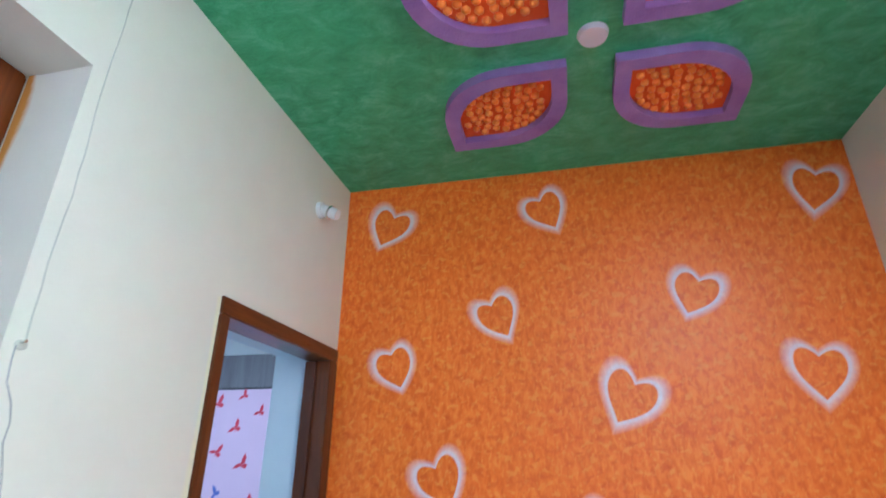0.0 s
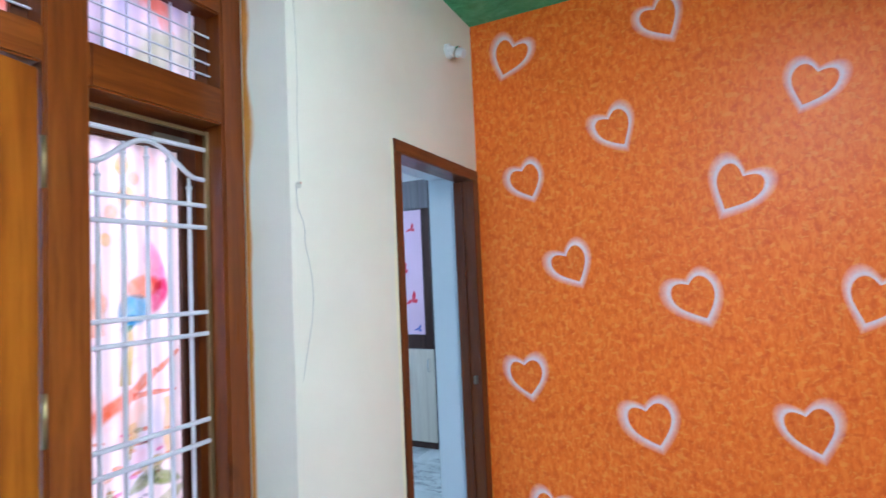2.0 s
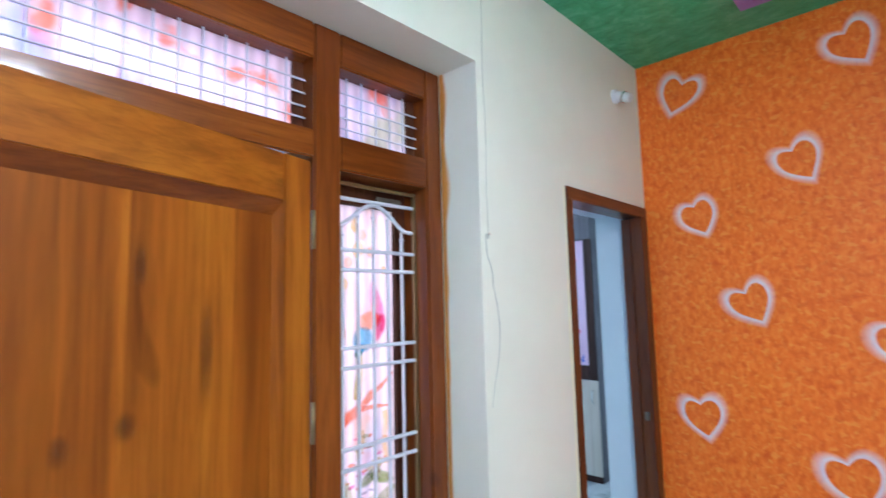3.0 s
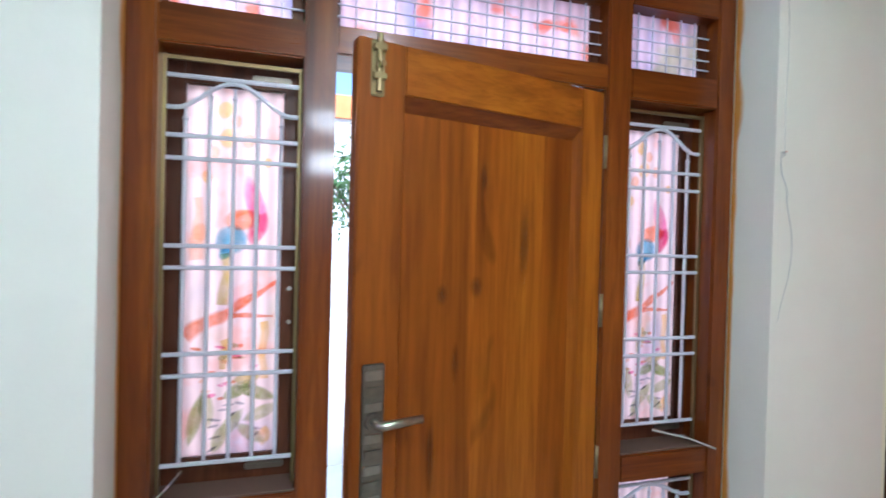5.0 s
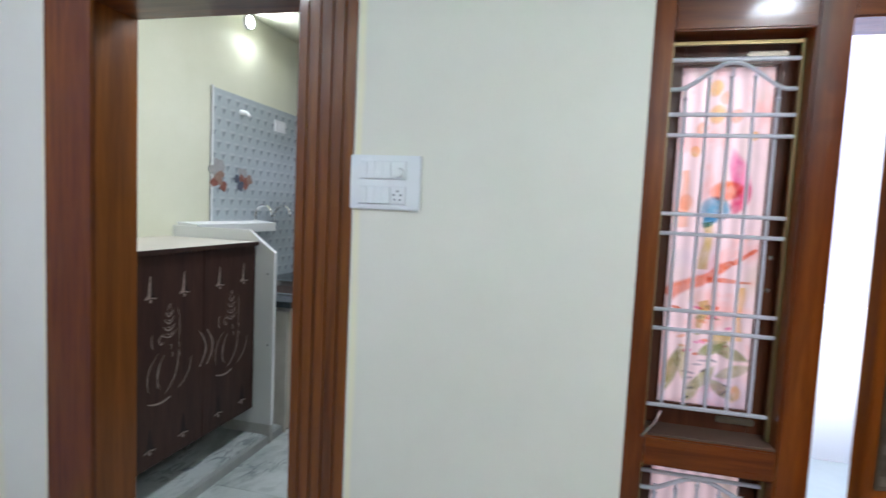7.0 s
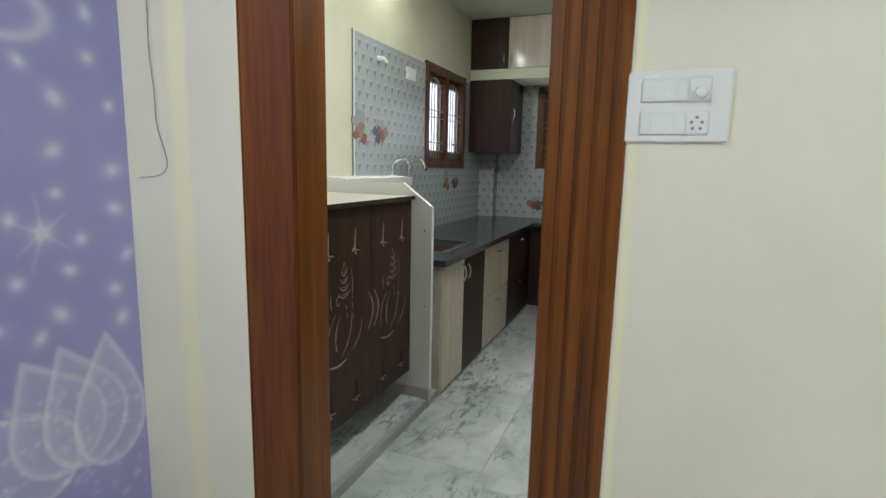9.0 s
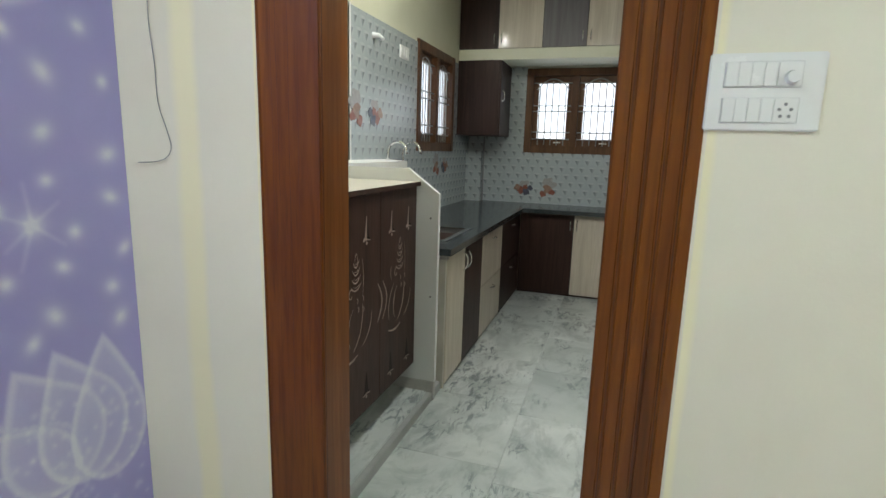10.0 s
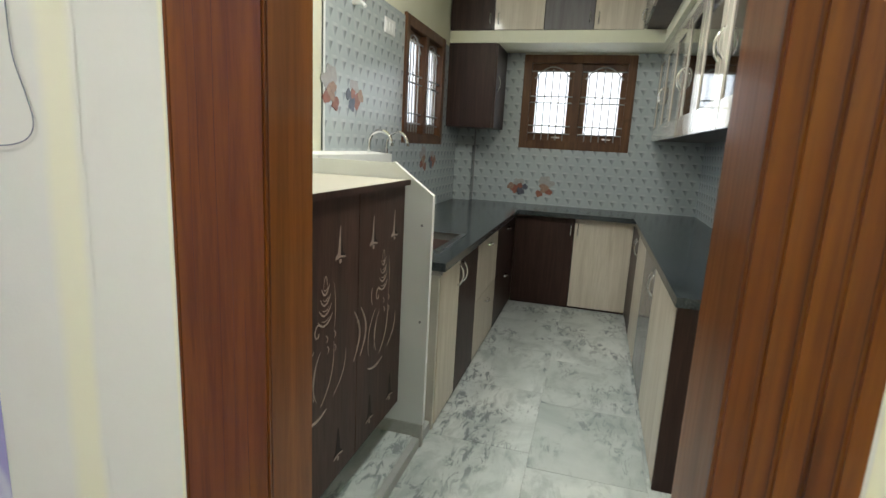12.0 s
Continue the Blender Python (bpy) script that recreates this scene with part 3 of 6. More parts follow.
STEP = 0.005
gx, gz = np.meshgrid(np.arange(XW + 0.002, -0.42, STEP), np.arange(0.10, 2.00, STEP))
paint_cover = np.zeros_like(gx)
for row in ((-0.862, 0.478, 0.138, 0.175, 0.001, 0.328), (-0.778, 0.512, 0.150, 0.172, 0.077, 0.290), (-0.688, 0.520, 0.158, 0.170, 0.102, 0.265), (-0.60, 0.44, 0.150, 0.155, 0.15, 0.20)):
    paint_cover = np.maximum(paint_cover, 0.55 * petal_cover(gx, gz, *row)) + 0.45 * petal_cover(gx, gz, *row)
for k in range(9):
    p_, q_ = [(-0.735 + 0.23 * m_ / 10, 0.545 + 0.115 * m_ / 10 + 0.010 * math.sin(m_ * 0.7)) for m_ in (k, k + 1)]
    paint_cover = np.maximum(paint_cover, 0.55 * np.clip(line_cover(gx, gz, p_, q_, 0.014) * 1.3, 0, 1))
rng = random.Random(5)
DOTS = [(-0.740, 1.447), (-0.936, 1.385), (-0.736, 1.311), (-0.933, 1.250), (-0.596, 1.235), (-0.805, 1.153), (-0.968, 1.078), (-0.759, 1.053), (-0.598, 1.036), (-0.912, 0.957), (-0.719, 0.911),
        (-0.932, 0.846), (-0.650, 0.846), (-0.757, 1.613), (-0.877, 1.757), (-0.939, 1.606), (-0.664, 1.710), (-0.88, 1.9), (-0.5, 1.5), (-0.45, 1.1), (-0.52, 0.9), (-0.55, 1.65)]
for x, z in DOTS:
    paint_cover += puff_cover(gx, gz, x, z, rng.uniform(0.034, 0.046), rng.uniform(1.0, 1.4), rng.uniform(0, 3.1))
for k in range(90):
    # powdery specks in and below the petals
    paint_cover += 0.32 * puff_cover(gx, gz, rng.uniform(-0.98, -0.50), rng.uniform(0.14, 0.66), rng.uniform(0.012, 0.022), 1.2, rng.uniform(0, 3.1))
for t, reach in ((1.46, 0.12), (-1.25, 0.13), (-0.70, 0.10), (0.40, 0.10), (2.50, 0.10), (3.8, 0.11)):
    paint_cover += 0.34 * line_cover(gx, gz, (-0.685, 1.187), (-0.685 + reach * math.cos(t), 1.187 + reach * math.sin(t)), 0.007)
paint_cover += puff_cover(gx, gz, -0.685, 1.187, 0.060, 1.0, 0.0)
# pale cloud border above
paint_cover = np.maximum(paint_cover, 0.6 * np.exp(-(np.abs(np.hypot((gx + 0.62) / 0.13, (gz - 1.85) / 0.075) - 1) / 0.22) ** 2))
rows_, cols_ = gx.shape
me = bpy.data.meshes.new("lotus_mural")
me.from_pydata(np.stack([gx.ravel(), np.full(gx.size, YS + 0.0008), gz.ravel()], 1).tolist(), [],
               [(r * cols_ + c, r * cols_ + c + 1, (r + 1) * cols_ + c + 1, (r + 1) * cols_ + c) for r in range(rows_ - 1) for c in range(cols_ - 1)])
me.attributes.new("cover", "FLOAT", "POINT").data.foreach_set("value", np.clip(paint_cover, 0, 1).ravel().astype(np.float32))
me.materials.append(PUFF)
me.flip_normals()
tagged(new("lotus_mural", me), "white stencilled lotus, star and dots on lilac wall", "wall decoration", kind="structure")

# ---- main door screen ----
XF = -1.17     # face of the frame
XG = -1.295    # film glass of the side lights
XT = -1.235    # transom glass, and the plane of the grilles
screen = thing("main_door_frame", "varnished teak door frame with side lights and transoms", "door frame", (XF, -1.37, 0))
for y0, y1, z1 in ((-2.335, -2.258, 2.48), (-1.893, -1.804, 2.48), (-0.918, -0.825, 2.48), (-0.465, -0.388, 2.48)):
    part("stile", bevelled((XF - 0.165, XF, y0, y1, -0.006, z1), w=0.006), TEAK, screen)
RAILS = []
for y0, y1 in ((-2.258, -1.893), (-0.825, -0.465)):
    RAILS += [(y0, y1, 2.05, 2.155), (y0, y1, 2.37, 2.48), (y0, y1, 0.745, 0.838), (y0, y1, 0.0, 0.16)]
RAILS += [(-1.804, -0.918, 2.072, 2.155), (-1.804, -0.918, 2.37, 2.48)]
for y0, y1, z0, z1 in RAILS:
    part("rail", bevelled((XF - 0.163, XF - 0.001, y0, y1, z0, z1), w=0.005), TEAK_RAIL, screen)


def film_print(pane, ym, s):
    """Colours printed on the film: a leaning branch, plain blobs above it for a bird, stalks and leaves below."""
    def blob(cy, cz, ry, rz, turn, mat, lay, tip=0.0):
        rings = []
        for k, c in ((0.02, 0.9), (0.6, 1.0), (0.88, 0.85), (1.12, 0.0)):
            ring = []
            for i in range(25):
                a = math.tau * (i % 24) / 24
                u, v = ry * k * math.cos(a), rz * k * math.sin(a) * (1 - tip * abs(math.cos(a)) ** 3)
                ring.append(((XG - 0.0052 + lay * 0.0012, ym + s * cy + u * math.cos(turn) - v * math.sin(turn), cz + u * math.sin(turn) + v * math.cos(turn)), c))
            rings.append(ring)
        cover_mesh("print", rings, mat, pane)

    def stroke(pts, w0, w1, mat, lay):
        n = len(pts) - 1
        rows = [[], [], [], []]
        for i, (cy, cz) in enumerate(pts):
            a, b = pts[max(i - 1, 0)], pts[min(i + 1, n)]
            d = Vector((0, (b[0] - a[0]) * s, b[1] - a[1])).normalized()
            w = (w0 + (w1 - w0) * i / n) * (1 + 0.22 * math.sin(i * 2.1 + cz * 40))
            for row, (k, c) in zip(rows, ((-1.3, 0.0), (-0.7, 1.0), (0.7, 1.0), (1.3, 0.0))):
                row.append(((XG - 0.0052 + lay * 0.0012, ym + s * cy - d.z * w * k, cz + d.y * w * k), c))
        cover_mesh("print", rows, mat, pane)

    # bird reduced to blobs: pink sweep, orange middle, blue below
    blob(0.058, 1.645, 0.085, 0.026, 1.85, INK_PINK, 2, 0.5)
    blob(0.066, 1.575, 0.050, 0.024, 1.15, INK_MAGENTA, 3, 0.4)
    blob(0.022, 1.600, 0.050, 0.030, 0.15, INK_ORANGE, 4, 0.2)
    blob(-0.006, 1.540, 0.044, 0.040, 0.30, INK_BLUE, 5, 0.1)
    blob(-0.020, 1.505, 0.026, 0.016, 0.9, INK_BLUE, 4, 0.2)
    # stalks
    stroke([(-0.022 + 0.006 * math.sin(k), 1.50 - 0.030 * k) for k in range(6)], 0.016, 0.013, INK_OLIVE, 1)
    stroke([(-0.018 + 0.008 * math.sin(k * 1.3), 1.25 - 0.022 * k) for k in range(5)], 0.015, 0.010, INK_OLIVE, 1)
    stroke([(0.088 + 0.005 * math.sin(k * 1.7), 1.30 - 0.034 * k) for k in range(6)], 0.010, 0.014, INK_YELLOW, 1)
    stroke([(-0.098 + 0.004 * math.sin(k), 1.66 - 0.030 * k) for k in range(7)], 0.012, 0.018, INK_PEACH, 1)
    # branch and twigs
    stroke([(-0.128 + 0.031 * k, 1.262 + 0.0185 * k + 0.006 * math.sin(k * 1.4)) for k in range(7)], 0.022, 0.010, INK_RUST, 3)
    stroke([(0.058 + 0.013 * k, 1.372 + 0.010 * k) for k in range(6)], 0.008, 0.005, INK_RUST, 3)
    stroke([(-0.012 + 0.025 * k, 1.318 + 0.002 * math.sin(k)) for k in range(6)], 0.009, 0.003, INK_RUST, 4)
    prng = random.Random(31)
    # smudges of yellow and peach above, speckled rows and green leaves below
    for cy, cz, r in ((-0.03, 1.915, 0.026), (0.0, 1.885, 0.020), (-0.02, 1.835, 0.030), (0.035, 1.83, 0.022), (-0.06, 1.79, 0.022), (-0.075, 1.72, 0.018), (0.09, 1.77, 0.015), (-0.09, 1.56, 0.026)):
        blob(cy, cz, r * 0.8, r, prng.uniform(-0.4, 0.4), INK_YELLOW if prng.random() < 0.6 else INK_PEACH, 0)
    for k in range(26):
        cz = 1.24 - 0.0062 * k + prng.uniform(-0.02, 0.02)
        blob(prng.uniform(-0.10, 0.09), cz, prng.uniform(0.006, 0.016), prng.uniform(0.003, 0.007), prng.uniform(-0.3, 0.3), (INK_RUST, INK_PINK, INK_SAGE, INK_PEACH)[k % 4], 1 + k % 2)
    for cy, cz, r, turn, mat in ((-0.095, 1.02, 0.075, 1.35, INK_LEAF), (-0.065, 1.05, 0.060, 1.7, INK_SAGE), (0.02, 1.10, 0.050, 0.5, INK_LEAF), (0.07, 1.09, 0.060, -0.35, INK_LEAF), (0.085, 1.03, 0.055, 0.4, INK_SAGE),
                                (0.045, 1.135, 0.040, 0.2, INK_OLIVE), (0.0, 1.00, 0.055, 0.9, INK_SAGE), (0.055, 0.97, 0.050, 2.5, INK_SAGE), (-0.03, 0.96, 0.045, 1.2, INK_SAGE), (0.095, 0.96, 0.030, 1.4, INK_YELLOW)):
        blob(cy, cz, r, 0.019, turn, mat, 1, 0.7)
    for k in range(10):
        blob(prng.uniform(-0.05, 0.10), prng.uniform(0.93, 1.07), prng.uniform(0.012, 0.022), 0.004, prng.uniform(-0.5, 0.9), INK_GREY, 3, 0.3)


def side_light(y0, y1, mirror):
    """Set-back sashes with film glass behind a welded grille, and a shorter light below the sill."""
    ym, w = (y0 + y1) / 2, (y1 - y0)
    for z0, z1, name in ((0.838, 2.05, "sash"), (0.16, 0.745, "lower_sash")):
        low, high = (0.075, 0.072) if name == "sash" else (0.07, 0.015)
        rows = [(XG - 0.03, XG + 0.012, y0, y0 + 0.050, z0, z1), (XG - 0.03, XG + 0.012, y1 - 0.050, y1, z0, z1),
                (XG - 0.028, XG + 0.010, y0 + 0.050, y1 - 0.050, z0, z0 + low), (XG - 0.028, XG + 0.010, y0 + 0.050, y1 - 0.050, z1 - high, z1)]
        sash = part(name, bevelled(*rows, w=0.004), WINDOW_WOOD, screen, "dark wood sash")
        pane = part("pane", boxes((XG - 0.012, XG - 0.006, y0 + 0.045, y1 - 0.045, z0 + low - 0.005, z1 - high + 0.005)), FILM, sash, "pink patterned film glass")
        # flat bar frame of the grille, with a yellowish varnish line beside it
        fx = XT - 0.006
        part("grille_frame", boxes((fx, fx + 0.012, y0 + 0.001, y0 + 0.011, z0, z1 - 0.012), (fx, fx + 0.012, y1 - 0.011, y1 - 0.001, z0, z1 - 0.012), (fx, fx + 0.012, y0 + 0.011, y1 - 0.011, z1 - 0.024, z1 - 0.014)), BRASS, sash, "flat bar edge smeared with varnish")
        xb = XT
        zs = [1.984, 1.822, 1.760, 1.521, 1.461, 1.223, 1.163, 0.918] if name == "sash" else [0.70, 0.30]
        for z in zs:
            part("bar", bevelled((xb - 0.005, xb + 0.005, y0 + 0.002, y1 - 0.002, z - 0.006, z + 0.006), w=0.003, seg=1), BAR_PAINT, sash)
        ztop, zbot = zs[0], zs[-1]
        drop = 0.078 if name == "sash" else 0.05
        for k in range(5):
            yy = y0 + w * (0.155 + 0.1725 * k)
            tip = ztop - 0.055 - (0.065 if k in (0, 4) else 0.0)
            if name == "lower_sash":
                tip = ztop - 0.04 - 0.02 * abs(k - 2)
            rod = part("bar", tube(bmesh.new(), [(xb - 0.010, yy, zbot), (xb - 0.010, yy, tip)], 0.0058, 6), BAR_PAINT, sash)
            part("finial", tube(bmesh.new(), [(xb - 0.010, yy, tip), (xb - 0.010, yy, tip + 0.006), (xb - 0.010, yy, tip + 0.012), (xb - 0.010, yy, tip + 0.028), (xb - 0.010, yy, tip + 0.034)], [0.0058, 0.0085, 0.005, 0.0035, 0.006], 6), BAR_PAINT, rod, "small spear tip")
        # arch that flattens out into short stubs at both sides
        arch = []
        for i in range(25):
            u = i / 12 - 1
            rise = 0.5 + 0.5 * math.cos(math.pi * min(abs(u) / 0.80, 1.0))
            arch.append((xb - 0.004, ym + u * w * 0.495, ztop - 0.008 - drop * (1 - rise ** 0.8)))
        part("arch", tube(bmesh.new(), arch, 0.0068, 6), BAR_PAINT, sash)
        if name == "sash":
            film_print(pane, ym, w / 0.365)
            part("sill", bevelled((XG + 0.012, XF - 0.004, y0 + 0.001, y1 - 0.001, 0.8385, 0.846), w=0.002, seg=1), SILL_DUST, sash, "dusty grey ledge")
            part("stay", tube(bmesh.new(), [(XG + 0.03, y0 + 0.06, 0.885), (XF - 0.03, y0 + 0.03, 0.862), (XF + 0.008, y0 - 0.006, 0.838)] if mirror else [(XG + 0.03, y1 - 0.16, 0.880), (XF - 0.03, y1 - 0.05, 0.862), (XF + 0.022, y1 + 0.02, 0.838)], 0.006, 6), STEEL, sash, "steel window stay")
            for za in (1.997, 0.872):
                part("catch", bevelled((XG + 0.012, XG + 0.026, y1 - 0.14, y1 - 0.03, za, za + 0.020), w=0.004), BRONZE, sash, "small dark metal catch")
            for za in (1.40, 1.30):
                part("sash_screw", tube(bmesh.new(), [(XG + 0.011, y1 - 0.025, za), (XG + 0.014, y1 - 0.025, za)], 0.007, 8), STEEL, sash)


SILL_DUST = plain("dusty_ledge", (0.11, 0.062, 0.042), 0.7, 0, 0.35, 14, 0.2)
INK_MAGENTA, INK_LEAF, INK_GREY = ink("magenta_print", (0.80, 0.10, 0.30)), ink("leaf_print", (0.30, 0.42, 0.12)), ink("grey_print", (0.40, 0.43, 0.48))
INK_PINK, INK_ORANGE, INK_BLUE = ink("pink_print", (0.90, 0.28, 0.55)), ink("orange_print", (0.95, 0.30, 0.10)), ink("blue_print", (0.08, 0.48, 0.72))
INK_OLIVE, INK_YELLOW, INK_PEACH = ink("olive_print", (0.66, 0.60, 0.22)), ink("yellow_print", (0.95, 0.74, 0.32)), ink("peach_print", (0.97, 0.66, 0.46))
INK_RUST, INK_SAGE = ink("rust_print", (0.85, 0.24, 0.08)), ink("sage_print", (0.52, 0.60, 0.34))
side_light(-2.258, -1.893, True)
side_light(-0.825, -0.465, False)
# transom lights with a light grid of bars
for y0, y1, n in ((-2.258, -1.893, 6), (-1.804, -0.918, 15), (-0.825, -0.465, 6)):
    t = part("transom", boxes((XT - 0.02, XT + 0.005, y0, y0 + 0.012, 2.155, 2.37), (XT - 0.02, XT + 0.005, y1 - 0.035, y1, 2.155, 2.37)), WINDOW_WOOD, screen)
    pane = part("pane", boxes((XT - 0.010, XT - 0.004, y0 + 0.008, y1 - 0.02, 2.155, 2.37)), FILM_BUSY, t, "floral film glass")
    for k in range(1, n):
        yy = y0 + (y1 - y0) * k / n
        part("bar", tube(bmesh.new(), [(XT + 0.010, yy, 2.156), (XT + 0.010, yy, 2.369)], 0.0035, 5), BAR_PAINT, t)
    for z in (2.20, 2.235, 2.275, 2.315):
        part("bar", tube(bmesh.new(), [(XT + 0.015, y0, z), (XT + 0.015, y1, z)], 0.003, 5), BAR_PAINT, t)

# the leaf, ajar: built flat at its hinge, then swung into the hall
LW = 0.872
hinge = Matrix.Translation((XF - 0.012, -0.920, 0)) @ Matrix.Rotation(radians(13.5), 4, "Z")
leaf = thing("main_door", "polished teak panel door standing ajar", "door")


def on_leaf(name, bm, mat, parent=None, label="", smooth=False):
    bm.transform(hinge)
    return part(name, bm, mat, parent or leaf, label, smooth)


leaf.location = hinge.translation
T = 0.048
on_leaf("stile", bevelled((-T, 0, -0.10, 0.0, 0.01, 2.062), w=0.004), TEAK_DOOR)
on_leaf("stile", bevelled((-T, 0, -LW, -0.740, 0.01, 2.062), w=0.004), TEAK_DOOR)
for z0, z1 in ((1.93, 2.062), (0.01, 0.22)):
    on_leaf("rail", bevelled((-T + 0.001, -0.001, -0.740, -0.10, z0, z1), w=0.004), TEAK_DOOR_RAIL)
nb = 5
PANEL_X = -0.033
pw = (0.640) / nb
for k in range(nb):
    y0 = -0.740 + k * pw
    on_leaf("panel_board", boxes((-T + 0.008, PANEL_X, y0, y0 + pw, 0.215, 1.935)), TEAK_DOOR)
PX = -0.034
# top strip takes darker wood to imitate the shadow under the rail
for pts, y0, y1 in (([(-0.002, 1.931), (PX, 1.931), (PX, 1.893)], -0.739, -0.101), ([(-0.002, 0.219), (PX, 0.252), (PX, 0.219)], -0.739, -0.101)):
    bm = prism(bmesh.new(), [(q[0], q[1]) for q in pts], "y", y0, y1)
    on_leaf("moulding", bm, TEAK_RAIL, None, "moulding darkened to imitate shade under the rail")
for pts in ([(-0.002, -0.7405), (PX, -0.726), (PX, -0.7405)], [(-0.002, -0.0995), (PX, -0.0995), (PX, -0.112)]):
    on_leaf("moulding", prism(bmesh.new(), pts, "z", 0.22, 1.93), TEAK_DOOR)
KNOT = sprayed("dark_knot_stain", (0.045, 0.012, 0.002), 0.55, 0.7)
for ky, kz, kw, kh in ((-0.594, 1.40, 0.020, 0.034), (-0.478, 1.42, 0.026, 0.036), (-0.545, 1.20, 0.014, 0.07), (-0.30, 1.55, 0.02, 0.16), (-0.46, 1.74, 0.016, 0.05), (-0.62, 0.95, 0.016, 0.12)):
    rings = []
    for k, c in ((0.02, 1.0), (0.45, 0.75), (1.0, 0.0)):
        rings.append([(hinge @ Vector((PX + 0.0022, ky + kw * k * math.cos(t), kz + kh * k * math.sin(t))), c) for t in [math.tau * i / 14 for i in range(15)]])
    cover_mesh("knot", rings, KNOT, leaf, "dark knot in the wood")
lock = on_leaf("lock_plate", bevelled((0, 0.007, -0.845, -0.782, 0.852, 1.233), w=0.005), BRONZE, None, "embossed antique bronze lock plate")
for k in range(9):
    z = 0.866 + k * 0.0405
    if 1.045 < z < 1.085:
        continue
    on_leaf("emboss", bevelled((0.006, 0.011, -0.838, -0.789, z, z + 0.026), w=0.004), BRONZE if k % 2 else BRONZE_PALE, lock)
on_leaf("lever_rose", tube(bmesh.new(), [(0.006, -0.814, 1.086), (0.016, -0.814, 1.086)], [0.024, 0.021], 16), BRONZE, lock)
on_leaf("lever", tube(bmesh.new(), [(0.010, -0.814, 1.086), (0.048, -0.814, 1.086), (0.055, -0.803, 1.086), (0.055, -0.758, 1.087), (0.055, -0.695, 1.089)], [0.010, 0.010, 0.012, 0.011, 0.010], 10), BRONZE_PALE, lock, "bronze lever handle", True)
bolt = on_leaf("tower_bolt", bevelled((0, 0.008, -0.840, -0.802, 1.915, 2.056), w=0.003), BRASS, None, "brass tower bolt")
on_leaf("bolt_rod", tube(bmesh.new(), [(0.016, -0.821, 1.925), (0.016, -0.821, 2.070)], 0.008, 8), BRASS, bolt)
on_leaf("bolt_ring", bevelled((0.007, 0.025, -0.838, -0.804, 1.955, 1.972), (0.007, 0.025, -0.838, -0.804, 2.028, 2.045), w=0.002), BRASS, bolt)
on_leaf("bolt_knob", tube(bmesh.new(), [(0.016, -0.821, 1.995), (0.040, -0.821, 1.990)], [0.006, 0.008], 8), BRASS, bolt)
for z in (0.35, 0.77, 1.28, 1.81):
    on_leaf("door_hinge", tube(bmesh.new(), [(0.004, 0.006, z), (0.004, 0.006, z + 0.11)], 0.007, 8), BRASS, None, "brass butt hinge", True)

# ---- wall details of the hall ----
def smear(name, x, pts, w, mat, seed, label):
    """Uneven runs of stain along a vertical edge of the west wall."""
    rng = random.Random(seed)
    (y0, z0), (y1, z1) = pts
    n = 40
    rows = [[], [], []]
    for i in range(n + 1):
        f = i / n
        y, z = y0 + (y1 - y0) * f, z0 + (z1 - z0) * f
        k = w * (0.8 + 0.5 * noise.noise((seed, f * 5, 0)) + 0.15 * rng.random())
        rows[0].append(((x, y, z), 1.2))
        rows[1].append(((x, y + k * 0.5, z), 0.9))
        rows[2].append(((x, y + k, z), 0.0))
    return tagged(cover_mesh(name, rows, mat), label, "stain", kind="structure")


smear("varnish_stain", XW + 0.001, ((-3.166, 0.0), (-3.166, 2.27)), 0.03, SMEAR_PALE, 2, "pale varnish smear beside the kitchen casing")
smear("varnish_stain", XW + 0.001, ((-4.371, 0.0), (-4.371, 2.27)), -0.012, SMEAR_PALE, 3, "thin varnish smear beside the kitchen casing")
smear("yellow_streak", XW + 0.001, ((-4.63, 0.0), (-4.63, ZC)), -0.075, SMEAR_PALE, 4, "vertical pale yellow streak on cream wall")
smear("yellow_streak", XW + 0.0012, ((-4.63, 0.0), (-4.63, ZC)), 0.06, SMEAR_PALE, 6, "vertical pale yellow streak on cream wall")
smear("varnish_stain", XW + 0.001, ((0.178, 0.0), (0.178, 2.12)), -0.03, SMEAR_PALE, 7, "pale varnish smear beside the bedroom door frame")
# stain on the reveal beside the main frame
rng = random.Random(11)
for yy, sgn, seed in ((-0.3885, -1, 12), (-2.3325, 1, 13)):
    rows = [[], [], []]
    for i in range(61):
        f = i / 60
        k = 0.017 + 0.045 * max(0, noise.noise((seed, f * 9, 3))) + 0.010 * abs(noise.noise((seed, f * 60, 7)))
        for row, (d, c) in zip(rows, ((0.0, 1.4), (k * 0.6, 1.1), (k * 1.3, 0.0))):
            row.append(((XF + d, yy, 2.48 * f), c))
    tagged(cover_mesh("varnish_stain", rows, SMEAR), "orange varnish run along the door reveal", "stain", kind="structure")


def crack(pts, r=0.0022):
    bm = tube(bmesh.new(), pts, r, 5)
    return tagged(part("plaster_crack", bm, CRACK), "hairline crack in cream plaster", "crack", kind="structure")


